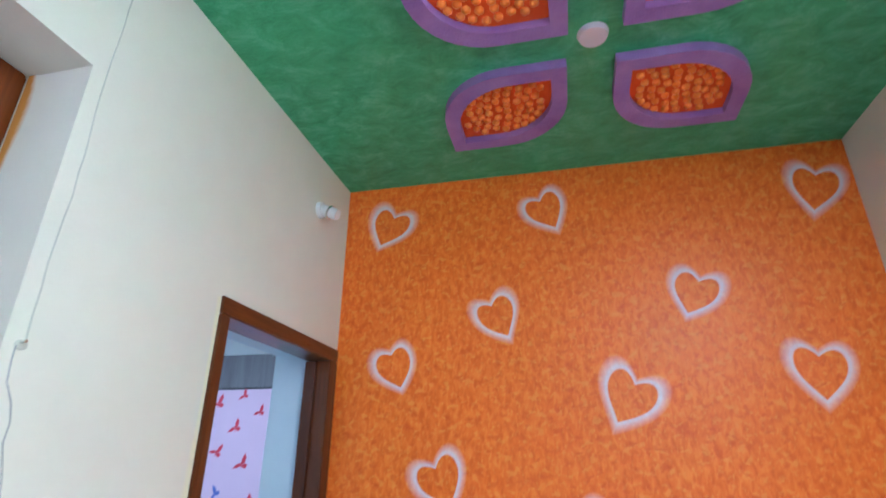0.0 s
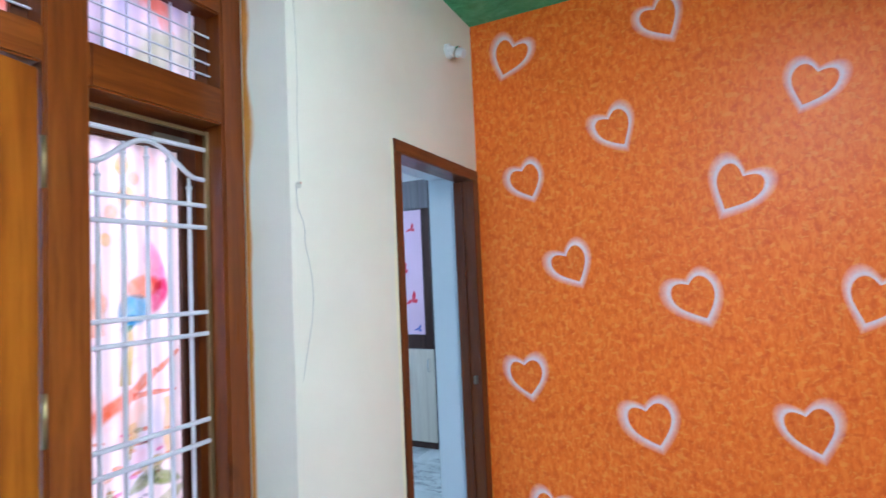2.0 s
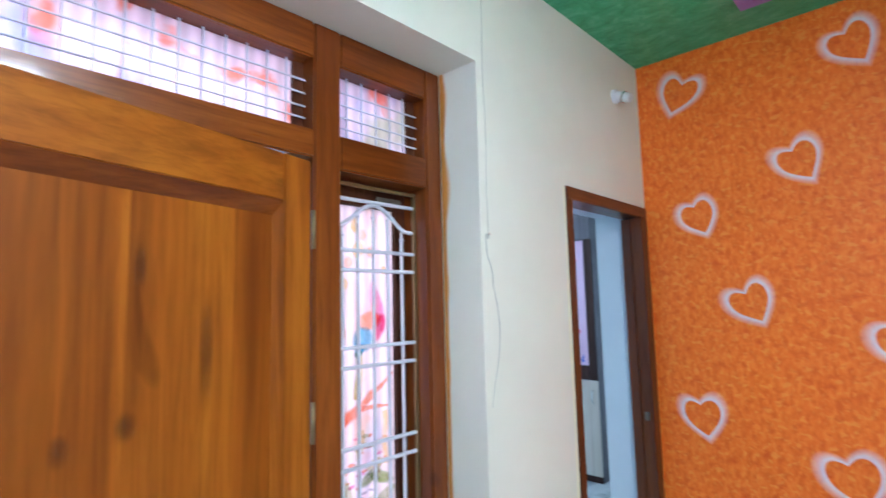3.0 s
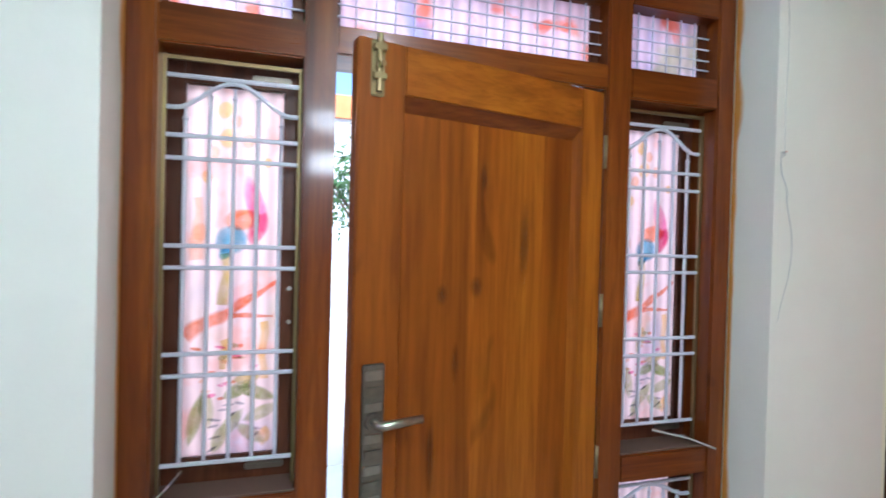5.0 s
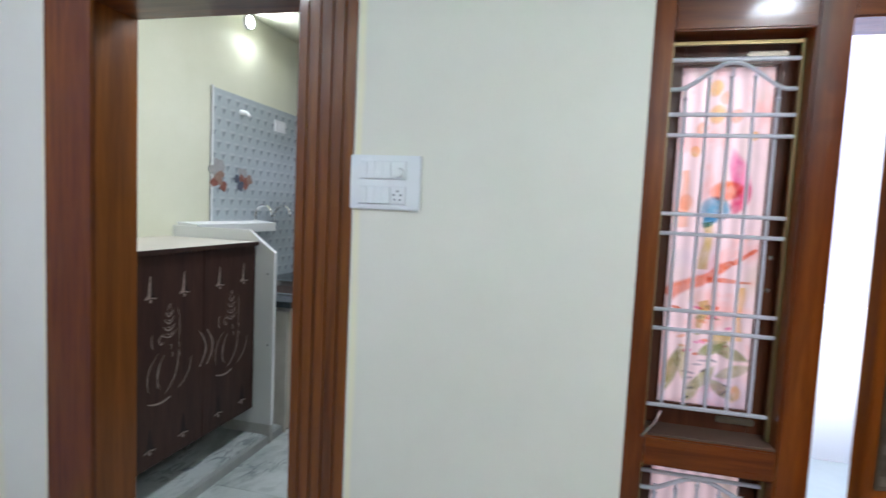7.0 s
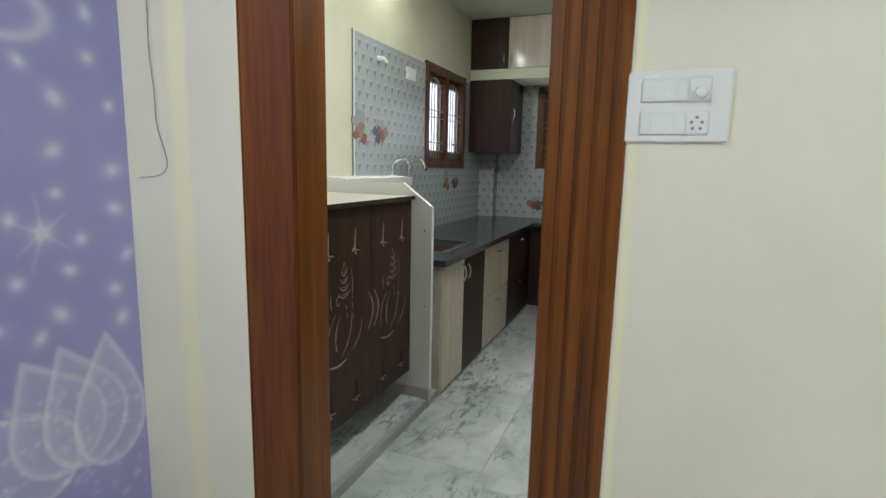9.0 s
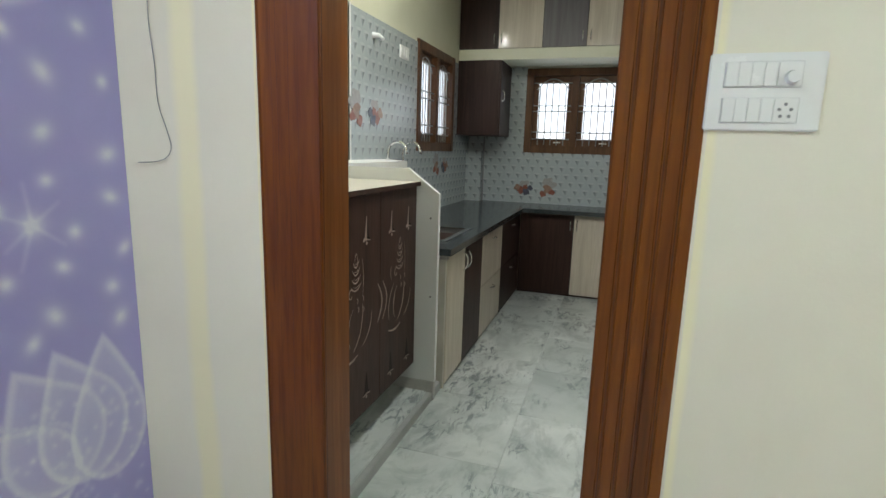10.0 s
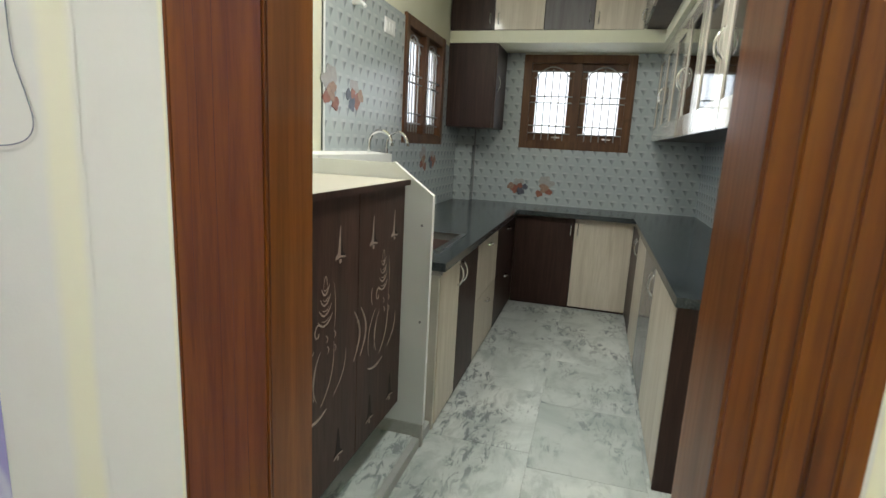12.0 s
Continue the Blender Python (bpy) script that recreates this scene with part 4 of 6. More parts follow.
rng = random.Random(21)
line = [(XW, -0.347 + 0.003 * math.sin(i * 0.6) + rng.uniform(-0.002, 0.002), 2.88 - i * 0.05) for i in range(21)]
crack(line, 0.0022)
sway = [(XW + 0.001, -0.332 + 0.030 * math.sin((i - 5) * 0.34) + (0.012 if 2 < i < 5 else 0.0), 1.872 - i * 0.033) for i in range(18)]
tagged(part("loose_wire", tube(bmesh.new(), sway, [0.0013 - 0.00004 * i for i in range(18)], 5), PLASTIC_GREY), "thin grey wire end trailing down cream wall", "wire")
knob = thing("wall_nail", "small steel nail in a chipped plaster spot", "nail", (XW, -0.356, 1.875))
part("shaft", tube(bmesh.new(), [(XW - 0.005, -0.356, 1.875), (XW + 0.014, -0.356, 1.878)], 0.003, 7), STEEL, knob)
bm = bmesh.new()
bmesh.ops.create_icosphere(bm, subdivisions=2, radius=0.011, matrix=Matrix.Translation((XW, -0.353, 1.872)) @ Matrix.Diagonal((0.3, 1.2, 0.9, 1)))
part("chip", bm, CRACK, knob, "chipped plaster")

holder = thing("lamp_holder", "white plastic bulb holder with no bulb on cream wall", "lamp holder", (XW, 0.707, 2.66))
bm = tube(bmesh.new(), [(XW, 0.707, 2.66), (XW + 0.018, 0.707, 2.66)], [0.036, 0.034], 18)
part("rose", bm, PLASTIC, holder, smooth=False)
part("socket", tube(bmesh.new(), [(XW + 0.015, 0.707, 2.66), (XW + 0.05, 0.707, 2.645), (XW + 0.085, 0.707, 2.63)], [0.024, 0.026, 0.022], 16), PLASTIC, holder)
part("ring", tube(bmesh.new(), [(XW + 0.048, 0.707, 2.646), (XW + 0.056, 0.707, 2.642)], 0.029, 16), STEEL, holder)

# switch board by the kitchen door
sb = thing("switch_board", "white modular switch plate with regulator and socket", "switch board", (XW, -3.06, 1.57))
SY0, SY1, SZ0, SZ1 = -3.178, -2.955, 1.492, 1.655
plate = part("plate", bevelled((XW - 0.002, XW + 0.0115, SY0, SY1, SZ0, SZ1), w=0.003), PLASTIC, sb)
for r, z0 in enumerate((1.585, 1.510)):
    part("module_frame", bevelled((XW + 0.010, XW + 0.0140, SY0 + 0.031, SY1 - 0.043, z0 - 0.002, z0 + 0.052), w=0.001, seg=1), PLASTIC_MID, sb, "thin grey module frame")
    for k in range(4):
        y0 = SY0 + 0.033 + k * 0.0246
        part("rocker", bevelled((XW + 0.012, XW + 0.0185, y0, y0 + 0.0243, z0, z0 + 0.050), w=0.0014), PLASTIC, sb)
    part("module", bevelled((XW + 0.012, XW + 0.0165, SY0 + 0.132, SY1 - 0.045, z0, z0 + 0.050), w=0.002), PLASTIC, sb)
part("regulator_knob", tube(bmesh.new(), [(XW + 0.015, SY1 - 0.064, 1.603), (XW + 0.034, SY1 - 0.064, 1.603)], [0.015, 0.012], 16), PLASTIC, sb, "round fan regulator knob")
for dy, dz in ((0, 0.013), (-0.011, 0.002), (0.011, 0.002), (-0.008, -0.012), (0.008, -0.012)):
    part("socket_hole", tube(bmesh.new(), [(XW + 0.0150, SY1 - 0.068 + dy, 1.535 + dz), (XW + 0.0172, SY1 - 0.068 + dy, 1.535 + dz)], 0.0038, 8), PLASTIC_GREY, sb, "dark socket hole")

# loose wire on the west wall by the corner
wire = [(XW + 0.006, -4.75, 2.88), (XW + 0.006, -4.748, 2.3), (XW + 0.006, -4.75, 1.95), (XW + 0.006, -4.753, 1.79), (XW + 0.006, -4.742, 1.67), (XW + 0.006, -4.738, 1.55), (XW + 0.006, -4.712, 1.47),
        (XW + 0.006, -4.698, 1.415), (XW + 0.008, -4.715, 1.382), (XW + 0.010, -4.76, 1.366), (XW + 0.012, -4.83, 1.361)]
fine = []
for a, b, c, d in zip([wire[0]] + wire[:-2], wire[:-1], wire[1:], wire[2:] + [wire[-1]]):
    for k in range(5):
        t = k / 5
        a_, b_, c_, d_ = map(Vector, (a, b, c, d))
        fine.append(0.5 * ((2 * b_) + (c_ - a_) * t + (2 * a_ - 5 * b_ + 4 * c_ - d_) * t * t + (3 * b_ - a_ - 3 * c_ + d_) * t ** 3))
tagged(part("loose_wire", tube(bmesh.new(), fine + [Vector(wire[-1])], 0.0014, 6), PLASTIC_GREY), "thin loose grey wire hanging on cream wall", "wire")

# LED panel lights on the hall ceiling, out of view
def panel_light(x, y, watts):
    lamp = thing("ceiling_light", "square white LED panel light, out of view on the ceiling", "ceiling light", (x, y, ZC), "hall ceiling lights")
    part("frame", bevelled((x - 0.135, x + 0.135, y - 0.135, y + 0.135, ZC - 0.028, ZC), w=0.004), PLASTIC, lamp)
    part("diffuser", boxes((x - 0.115, x + 0.115, y - 0.115, y + 0.115, ZC - 0.031, ZC - 0.0285)), glow("led_panel", (1.0, 0.98, 0.95), 4), lamp, "glowing diffuser")
    area_lamp("panel_glow", x, y, ZC - 0.04, 0, 0, 0, 0.23, 0.23, watts, (1.0, 0.98, 0.95))


# first set by glints on the frame; second added to light lilac wall
for px_, py_, k in ((0.92, -1.36, 1.10), (0.60, -4.35, 0.95)):
    panel_light(px_, py_, HALL * k)


def wall_light(y, z, watts):
    lamp = thing("wall_light", "white LED bulkhead light on plain cream wall", "wall light", (XE, y, z), "hall wall lights")
    part("housing", bevelled((XE - 0.045, XE, y - 0.17, y + 0.17, z - 0.075, z + 0.075), w=0.008), PLASTIC, lamp)
    part("diffuser", boxes((XE - 0.0475, XE - 0.0455, y - 0.15, y + 0.15, z - 0.06, z + 0.06)), glow("led_bulkhead", (1.0, 0.98, 0.95), 4), lamp, "glowing diffuser")
    area_lamp("bulkhead_glow", XE - 0.055, y, z, 0, 90, 0, 0.12, 0.30, watts, (1.0, 0.98, 0.95))


wall_light(-1.62, 2.08, HALL * 0.25)
wall_light(-1.62, 2.37, HALL * 0.17)

# ---- bedroom door and what shows through it ----
bd = thing("bedroom_door_frame", "brown varnished wooden door frame", "door frame", (XW, 0.58, 0))
part("jamb", bevelled((-1.10, XW + 0.008, 0.178, 0.225, -0.006, 2.074), w=0.004), BED_WOOD, bd)
part("jamb", bevelled((-1.10, XW + 0.008, 0.925, 0.996, -0.006, 2.074), w=0.004), BED_WOOD, bd)
part("head", bevelled((-1.10, XW + 0.008, 0.178, 0.996, 2.074, 2.128), w=0.004), BED_WOOD_RAIL, bd)
part("stop", bevelled((-1.098, -1.05, 0.912, 0.925, -0.006, 2.07), w=0.002), BED_WOOD, bd)
part("bolt_keep", bevelled((-1.03, -1.012, 0.905, 0.926, 1.05, 1.09), w=0.003), BRONZE, bd, "dark metal bolt keep")
setting("wall_bedroom_north", boxes((XB - 2.6, XB, 3.1, 3.25, 0, ZC)), WHITE, "white bedroom wall", "wall")
setting("wall_bedroom_west", boxes((XB - 2.75, XB - 2.6, -0.2, 3.25, 0, ZC)), WHITE, "white bedroom wall", "wall")
setting("wall_bedroom_south", boxes((XB - 2.6, XB - 0.005, -0.2, -0.05, 0, ZC)), WHITE, "white bedroom wall", "wall")
setting("wall_bedroom_east", boxes((XB, XB + 0.15, YN + 0.2, 3.25, 0, ZC)), BLUISH, "pale blue bedroom wall", "wall")
setting("door_reveal", boxes((XB, -1.105, 0.951, 0.961, 0, 2.119), (XB, -1.105, 0.19, 0.951, 2.105, 2.119), (XB, -1.105, 0.19, 0.20, 0, 2.105)), BLUISH, "pale blue painted door reveal", "trim")
setting("ceiling_bedroom", boxes((XB - 2.75, XB, -0.2, 3.25, ZC, ZC + 0.15)), WHITE, "white bedroom ceiling", "ceiling")
WX0, WX1, WY = -3.5, -2.27, 2.84
ward = thing("wardrobe", "built-in wardrobe with pink butterfly panel and oak doors", "wardrobe", ((WX0 + WX1) / 2, WY, 0))
part("body", boxes((WX0, WX1, WY + 0.02, 3.10, -0.006, 2.52)), GREY_LAM, ward)
part("header", bevelled((WX0, WX1, WY - 0.002, WY + 0.02, 2.25, 2.52), w=0.003), GREY_LAM, ward)
part("plinth", boxes((WX0, WX1, WY + 0.005, WY + 0.02, -0.006, 0.06)), DARK_LAM, ward)
pink = plain("pink_gloss_film", (0.66, 0.46, 0.58), 0.18, 0, 0.06, 3, 0.01, 0.5)
panel = part("panel", bevelled((WX0 + 0.6, -2.352, WY, WY + 0.02, 1.055, 2.235), w=0.002), pink, ward, "glossy pink panel with red butterfly prints")
part("stile", bevelled((-2.345, WX1, WY - 0.002, WY + 0.018, 0.92, 2.245), w=0.002), DARK_LAM, ward)
part("band", bevelled((WX0, -2.348, WY - 0.002, WY + 0.018, 0.925, 1.05), w=0.002), DARK_LAM, ward)
for x0, x1 in ((WX0, WX0 + 0.61), (WX0 + 0.615, WX1)):
    d = part("door", bevelled((x0, x1, WY - 0.002, WY + 0.018, 0.06, 0.915), w=0.002), PALE_LAM, ward, "pale oak laminate door")
    xx = x1 - 0.05
    part("handle", tube(bmesh.new(), [(xx, WY, 0.83), (xx, WY - 0.03, 0.82), (xx, WY - 0.034, 0.77), (xx, WY - 0.03, 0.72), (xx, WY, 0.71)], 0.006, 8), CHROME, d, "chrome bow handle", True)
RED = plain("red_print", (0.55, 0.03, 0.06), 0.4)
BLUEP = plain("blue_print_flat", (0.10, 0.13, 0.42), 0.4)


def butterfly(cx, cz, s, turn, mat):
    def q(x, z):
        return (cx + s * (x * math.cos(turn) - z * math.sin(turn)), cz + s * (x * math.sin(turn) + z * math.cos(turn)))
    bm = bmesh.new()
    for outline in ([(0, 0), (0.1, 0.5), (0.45, 0.95), (0.55, 0.6), (0.4, 0.2)], [(0, 0), (0.35, 0.12), (0.6, -0.05), (0.4, -0.35), (0.15, -0.25)],
                    [(0, 0), (-0.2, 0.25), (-0.6, 0.1), (-0.85, -0.1), (-0.4, -0.15)], [(-0.06, 0.25), (0.0, -0.35), (0.06, 0.25)]):
        prism(bm, [q(*p) for p in outline], "y", WY - 0.0025, WY - 0.0005)
    part("butterfly_print", bm, mat, panel, "flat red print")


for cx, cz, s, t, m_ in ((-2.46, 2.05, 0.085, 0.2, RED), (-2.66, 1.93, 0.10, 0.3, RED), (-2.56, 1.66, 0.11, 0.2, RED), (-2.47, 1.37, 0.12, 0.3, RED), (-2.75, 1.45, 0.09, 0.9, BLUEP),
                         (-2.80, 1.75, 0.10, -0.2, RED), (-2.42, 1.10, 0.07, 0.0, BLUEP), (-2.72, 1.16, 0.12, 0.3, RED), (-2.85, 2.12, 0.11, 0.1, RED), (-2.62, 2.18, 0.08, 0.4, RED)):
    butterfly(cx, cz, s * 0.8, t, m_)
# unseen lamp added to brighten the bedroom behind its doorway
bed_fill = thing("ceiling_light", "added round white bedroom light, out of view", "ceiling light", (-2.6, 1.2, ZC))
bm = bmesh.new()
bmesh.ops.create_cone(bm, cap_ends=True, segments=24, radius1=0.09, radius2=0.11, depth=0.04, matrix=Matrix.Translation((-2.6, 1.2, ZC - 0.02)))
part("diffuser", bm, glow("led_disc", (0.85, 0.92, 1.0), 6), bed_fill)
area_lamp("bedroom_glow", -2.6, 1.2, ZC - 0.05, 0, 0, 0, 0.2, 0.2, BEDROOM_FILL, (0.80, 0.90, 1.0))

# ---- kitchen shell ----
setting("wall_kitchen_south", boxes((KX - 0.2, -4.80, KS - 0.2, KS, 0, ZC), (-4.80, -3.81, KS - 0.2, KS, 0, 1.405), (-4.80, -3.81, KS - 0.2, KS, 2.297, ZC), (-3.81, XB, KS - 0.2, KS, 0, ZC)), KITCHEN_PAINT, "pale yellow kitchen wall", "wall")
setting("wall_kitchen_west", boxes((KX - 0.2, KX, KS, -4.345, 0, ZC), (KX - 0.2, KX, -3.32, KN + 0.2, 0, ZC), (KX - 0.2, KX, -4.345, -3.32, 0, 1.415), (KX - 0.2, KX, -4.345, -3.32, 2.285, ZC)), KITCHEN_PAINT, "pale yellow kitchen wall", "wall")
setting("wall_kitchen_north", boxes((KX, XB, KN, KN + 0.2, 0, ZC)), KITCHEN_PAINT, "pale yellow kitchen wall", "wall")
setting("ceiling_kitchen", boxes((KX - 0.2, XB, KS - 0.2, KN + 0.2, ZC, ZC + 0.15)), KITCHEN_PAINT, "pale kitchen ceiling", "ceiling")
TT = 0.008
setting("wall_tiling_south", boxes((KX + TT, -4.80, KS, KS + TT, 0.87, 2.27), (-4.80, -3.81, KS, KS + TT, 0.87, 1.405), (-3.81, -2.66, KS, KS + TT, 0.87, 2.27)), TILE, "grey glazed tiles printed with small triangles", "tiling")
setting("wall_tiling_west", boxes((KX, KX + TT, KS, -4.345, 0.87, 2.30), (KX, KX + TT, -3.32, KN, 0.87, 2.30), (KX, KX + TT, -4.345, -3.32, 0.87, 1.415)), TILE, "grey glazed tiles printed with small triangles", "tiling")
setting("wall_tiling_north", boxes((KX + TT, -2.2, KN - TT, KN, 0.87, 2.30)), TILE, "grey glazed tiles printed with small triangles", "tiling")
setting("tile_edge_trim", boxes((-2.68, -2.66, KS, KS + 0.010, 1.2, 2.28)), WHITE, "white edge strip beside wall tiles", "trim")
setting("pipe_boxing", boxes((KX + TT, KX + 0.10, KS + TT, -4.79, 0.87, 1.415)), TILE, "tiled pipe boxing in the corner", "boxing")
setting("boxing_gap", boxes((KX + TT, KX + 0.03, -4.789, -4.777, 0.87, 1.6)), PLASTIC_GREY, "dark vertical joint beside pipe boxing", "joint")
# printed fruit clusters on feature tiles
FRUIT = [plain("red_fruit_print", (0.27, 0.11, 0.08), 0.25, 0, 0.5, 40), plain("dark_fruit_print", (0.10, 0.105, 0.14), 0.25, 0, 0.5, 40), plain("brown_fruit_print", (0.31, 0.20, 0.155), 0.25, 0, 0.5, 40), plain("faint_fruit_print", (0.37, 0.36, 0.355), 0.25, 0, 0.3, 40)]


def fruit_print(face, u, z, s):
    g = thing("tile_print", "printed dark red fruit motif on wall tile", "tile print", (KX, u, z) if face == "w" else (u, KS, z), "fruit prints on tiles")
    for k, (du, dz, r, m_) in enumerate(((0.02, 0.055, 0.050, 3), (0.0, 0.0, 0.045, 0), (0.045, -0.018, 0.040, 1), (-0.045, 0.022, 0.034, 2), (0.075, 0.020, 0.030, 1), (0.035, 0.030, 0.026, 0), (0.24, 0.085, 0.055, 3),
                                          (0.29, 0.060, 0.040, 3), (0.205, -0.030, 0.034, 0), (0.250, 0.010, 0.045, 2), (0.285, -0.012, 0.030, 0), (0.225, 0.035, 0.028, 2))):
        a, b, rr = u + du * s, z + dz * s, r * s
        pts = [(a + rr * (0.9 + 0.18 * math.sin(2 * t + 2 * k)) * math.cos(t), b + rr * (0.80 + 0.20 * math.sin(3 * t + k)) * math.sin(t)) for t in [math.tau * i / 18 for i in range(18)]]
        if face == "w":
            part("fruit", prism(bmesh.new(), pts, "x", KX + TT, KX + TT + 0.0006 + k * 0.0004), FRUIT[m_], g)
        else:
            part("fruit", prism(bmesh.new(), pts, "y", KS + TT, KS + TT + 0.0006 + k * 0.0004), FRUIT[m_], g)


fruit_print("w", -4.34, 1.01, 1.15)
fruit_print("s", -3.05, 1.63, 1.25)
fruit_print("s", -4.6, 1.25, 1.1)

# kitchen doorway casing, reeded on the face and along the head
kd = thing("kitchen_door_frame", "reddish varnished reeded wood door casing", "door frame", (XW, -3.78, 0))


def reeded(y0, y1, z0, z1, n, along):
    """Boards side by side with narrow grooves between them."""
    for k in range(n):
        if along == "z":
            w = (y1 - y0) / n
            part("casing_board", bevelled((XW - 0.01, XW + 0.003, y0 + k * w + 0.0014, y0 + (k + 1) * w - 0.0014, z0, z1), w=0.0055, seg=3), CASING, kd)
        else:
            w = (z1 - z0) / n
            part("casing_board", bevelled((XW - 0.01, XW + 0.003, y0, y1, z0 + k * w + 0.0009, z0 + (k + 1) * w - 0.0009), w=0.0028), CASING_RAIL, kd)


reeded(-3.372, -3.167, -0.006, 2.185, 5, "z")
part("casing_board", bevelled((XW - 0.01, XW + 0.003, -4.362, -4.160, -0.006, 2.185), w=0.004), CASING, kd)
part("casing_edge", bevelled((XW - 0.01, XW + 0.0005, -4.37, -4.3625, -0.006, 2.185), w=0.001), CASING, kd, "narrow outer edge")
for y_, z0_, z1_, lean in ((-4.322, 0.9, 2.185, 0.004), (-4.300, 1.15, 2.0, -0.003), (-4.268, 0.2, 2.185, 0.006), (-4.236, 0.7, 1.7, 0.003), (-4.205, 0.1, 1.25, -0.004)):
    part("grain_groove", tube(bmesh.new(), [(XW + 0.0025, y_ + lean * k / 8 + 0.0012 * math.sin(k * 2.3), z0_ + (z1_ - z0_) * k / 8) for k in range(9)], [0.0003, 0.0007, 0.0009, 0.0010, 0.0009, 0.0010, 0.0009, 0.0007, 0.0003], 4), WINDOW_WOOD, kd)
reeded(-4.37, -3.167, 2.187, 2.375, 4, "y")
part("groove_backing", boxes((XW - 0.014, XW - 0.003, -3.371, -3.168, 0, 2.184), (XW - 0.014, XW - 0.0105, -4.368, -4.161, 0, 2.184), (XW - 0.014, XW - 0.003, -4.368, -3.168, 2.188, 2.374)), WINDOW_WOOD, kd, "dark groove backing")
part("lining", bevelled((XB + 0.01, XW - 0.0145, -4.37, -4.207, -0.006, 2.21), w=0.004), LINING, kd)
part("lining", bevelled((XB + 0.01, XW - 0.0145, -3.370, -3.19, -0.006, 2.185), w=0.004), LINING, kd)
part("head_lining", bevelled((XB + 0.01, XW - 0.0145, -4.30, -3.30, 2.183, 2.37), w=0.004), CASING_RAIL, kd)


# ---- kitchen windows ----
def kitchen_window(name, face, a0, a1, z0, z1):
    """Two casements with grilles. face: 'w' (in the west wall, along y) or 's' (south wall, along x)."""
    win = thing(name, "dark wood kitchen window with two grilled casements", "window", (KX, (a0 + a1) / 2, z0) if face == "w" else ((a0 + a1) / 2, KS, z0))

    def b(u0, u1, d0, d1, w0, w1):
        return (KX + d0, KX + d1, u0, u1, w0, w1) if face == "w" else (u0, u1, KS + d0, KS + d1, w0, w1)

    def t(u, d, w):
        return (KX + d, u, w) if face == "w" else (u, KS + d, w)

    fw = 0.075
    mid = (a0 + a1) / 2
    for r in ((a0, a0 + fw, -0.12, 0.022, z0, z1), (a1 - fw, a1, -0.12, 0.022, z0, z1), (mid - 0.035, mid + 0.035, -0.12, 0.018, z0 + fw, z1 - fw)):
        part("stile", bevelled(b(*r), w=0.005), KITCHEN_WOOD, win)
    for r in ((a0 + fw, a1 - fw, -0.12, 0.020, z0, z0 + fw), (a0 + fw, a1 - fw, -0.12, 0.020, z1 - fw, z1)):
        part("rail", bevelled(b(*r), w=0.005), KITCHEN_WOOD, win)
    for u0, u1 in ((a0 + fw, mid - 0.035), (mid + 0.035, a1 - fw)):
        c0, c1 = z0 + fw, z1 - fw
        sash = part("casement", boxes(b(u0, u0 + 0.05, -0.07, -0.035, c0, c1), b(u1 - 0.05, u1, -0.07, -0.035, c0, c1), b(u0 + 0.05, u1 - 0.05, -0.07, -0.035, c0, c0 + 0.07), b(u0 + 0.05, u1 - 0.05, -0.07, -0.035, c1 - 0.07, c1)), KITCHEN_WOOD, win)
        pane = part("pane", boxes(b(u0 + 0.05, u1 - 0.05, -0.056, -0.052, c0 + 0.07, c1 - 0.07)), FROST, sash, "frosted white glass")
        pane.visible_shadow = False
        h = c1 - c0
        for f in (0.10, 0.20, 0.50, 0.58, 0.90):
            part("bar", tube(bmesh.new(), [t(u0, -0.012, c0 + h * f), t(u1, -0.012, c0 + h * f)], 0.0065, 6), BAR_GREY, sash)
        for k in range(1, 6):
            uu = u0 + (u1 - u0) * k / 6
            part("bar", tube(bmesh.new(), [t(uu, -0.018, c0 + 0.01), t(uu, -0.018, c1 - 0.05 - 0.03 * abs(k - 3))], 0.006, 6), BAR_GREY, sash)
        arch = [t(u0 + (u1 - u0) * (0.5 + 0.42 * s / 8), -0.018, c1 - 0.03 - 0.11 * (s / 8) ** 2) for s in range(-8, 9)]
        part("arch", tube(bmesh.new(), arch, 0.0065, 6), BAR_GREY, sash)
        part("latch", bevelled(b((u0 + u1) / 2 + 0.03, (u0 + u1) / 2 + 0.11, -0.034, -0.02, c0 + 0.03, c0 + 0.045), w=0.003), STEEL, sash, "steel latch")


def frost():
    m, nt, p = shader("frosted_glass")
    tl = nt.nodes.new("ShaderNodeBsdfTranslucent")
    v = coords(nt)
    col = mixed(nt, noise_tex(nt, v, 5, 3, 0.5), (0.86, 0.86, 0.92), (0.95, 0.95, 0.97))
    nt.links.new(col, tl.inputs[0])
    tr = nt.nodes.new("ShaderNodeBsdfTransparent")
    mx = nt.nodes.new("ShaderNodeMixShader")
    mx.inputs[0].default_value = 0.45
    nt.links.new(tl.outputs[0], mx.inputs[1])
    nt.links.new(tr.outputs[0], mx.inputs[2])
    nt.links.new(mx.outputs[0], nt.nodes["Material Output"].inputs[0])
    return m


FROST = frost()
kitchen_window("window_1", "s", -4.80, -3.81, 1.405, 2.297)
kitchen_window("window_2", "w", -4.345, -3.32, 1.415, 2.285)

# ---- kitchen furniture ----
CF, CT = 0.83, 0.87            # carcass top, worktop top
LY, RY, FX = -4.245, -3.222, -4.92   # cabinet faces: south run, north run, far run


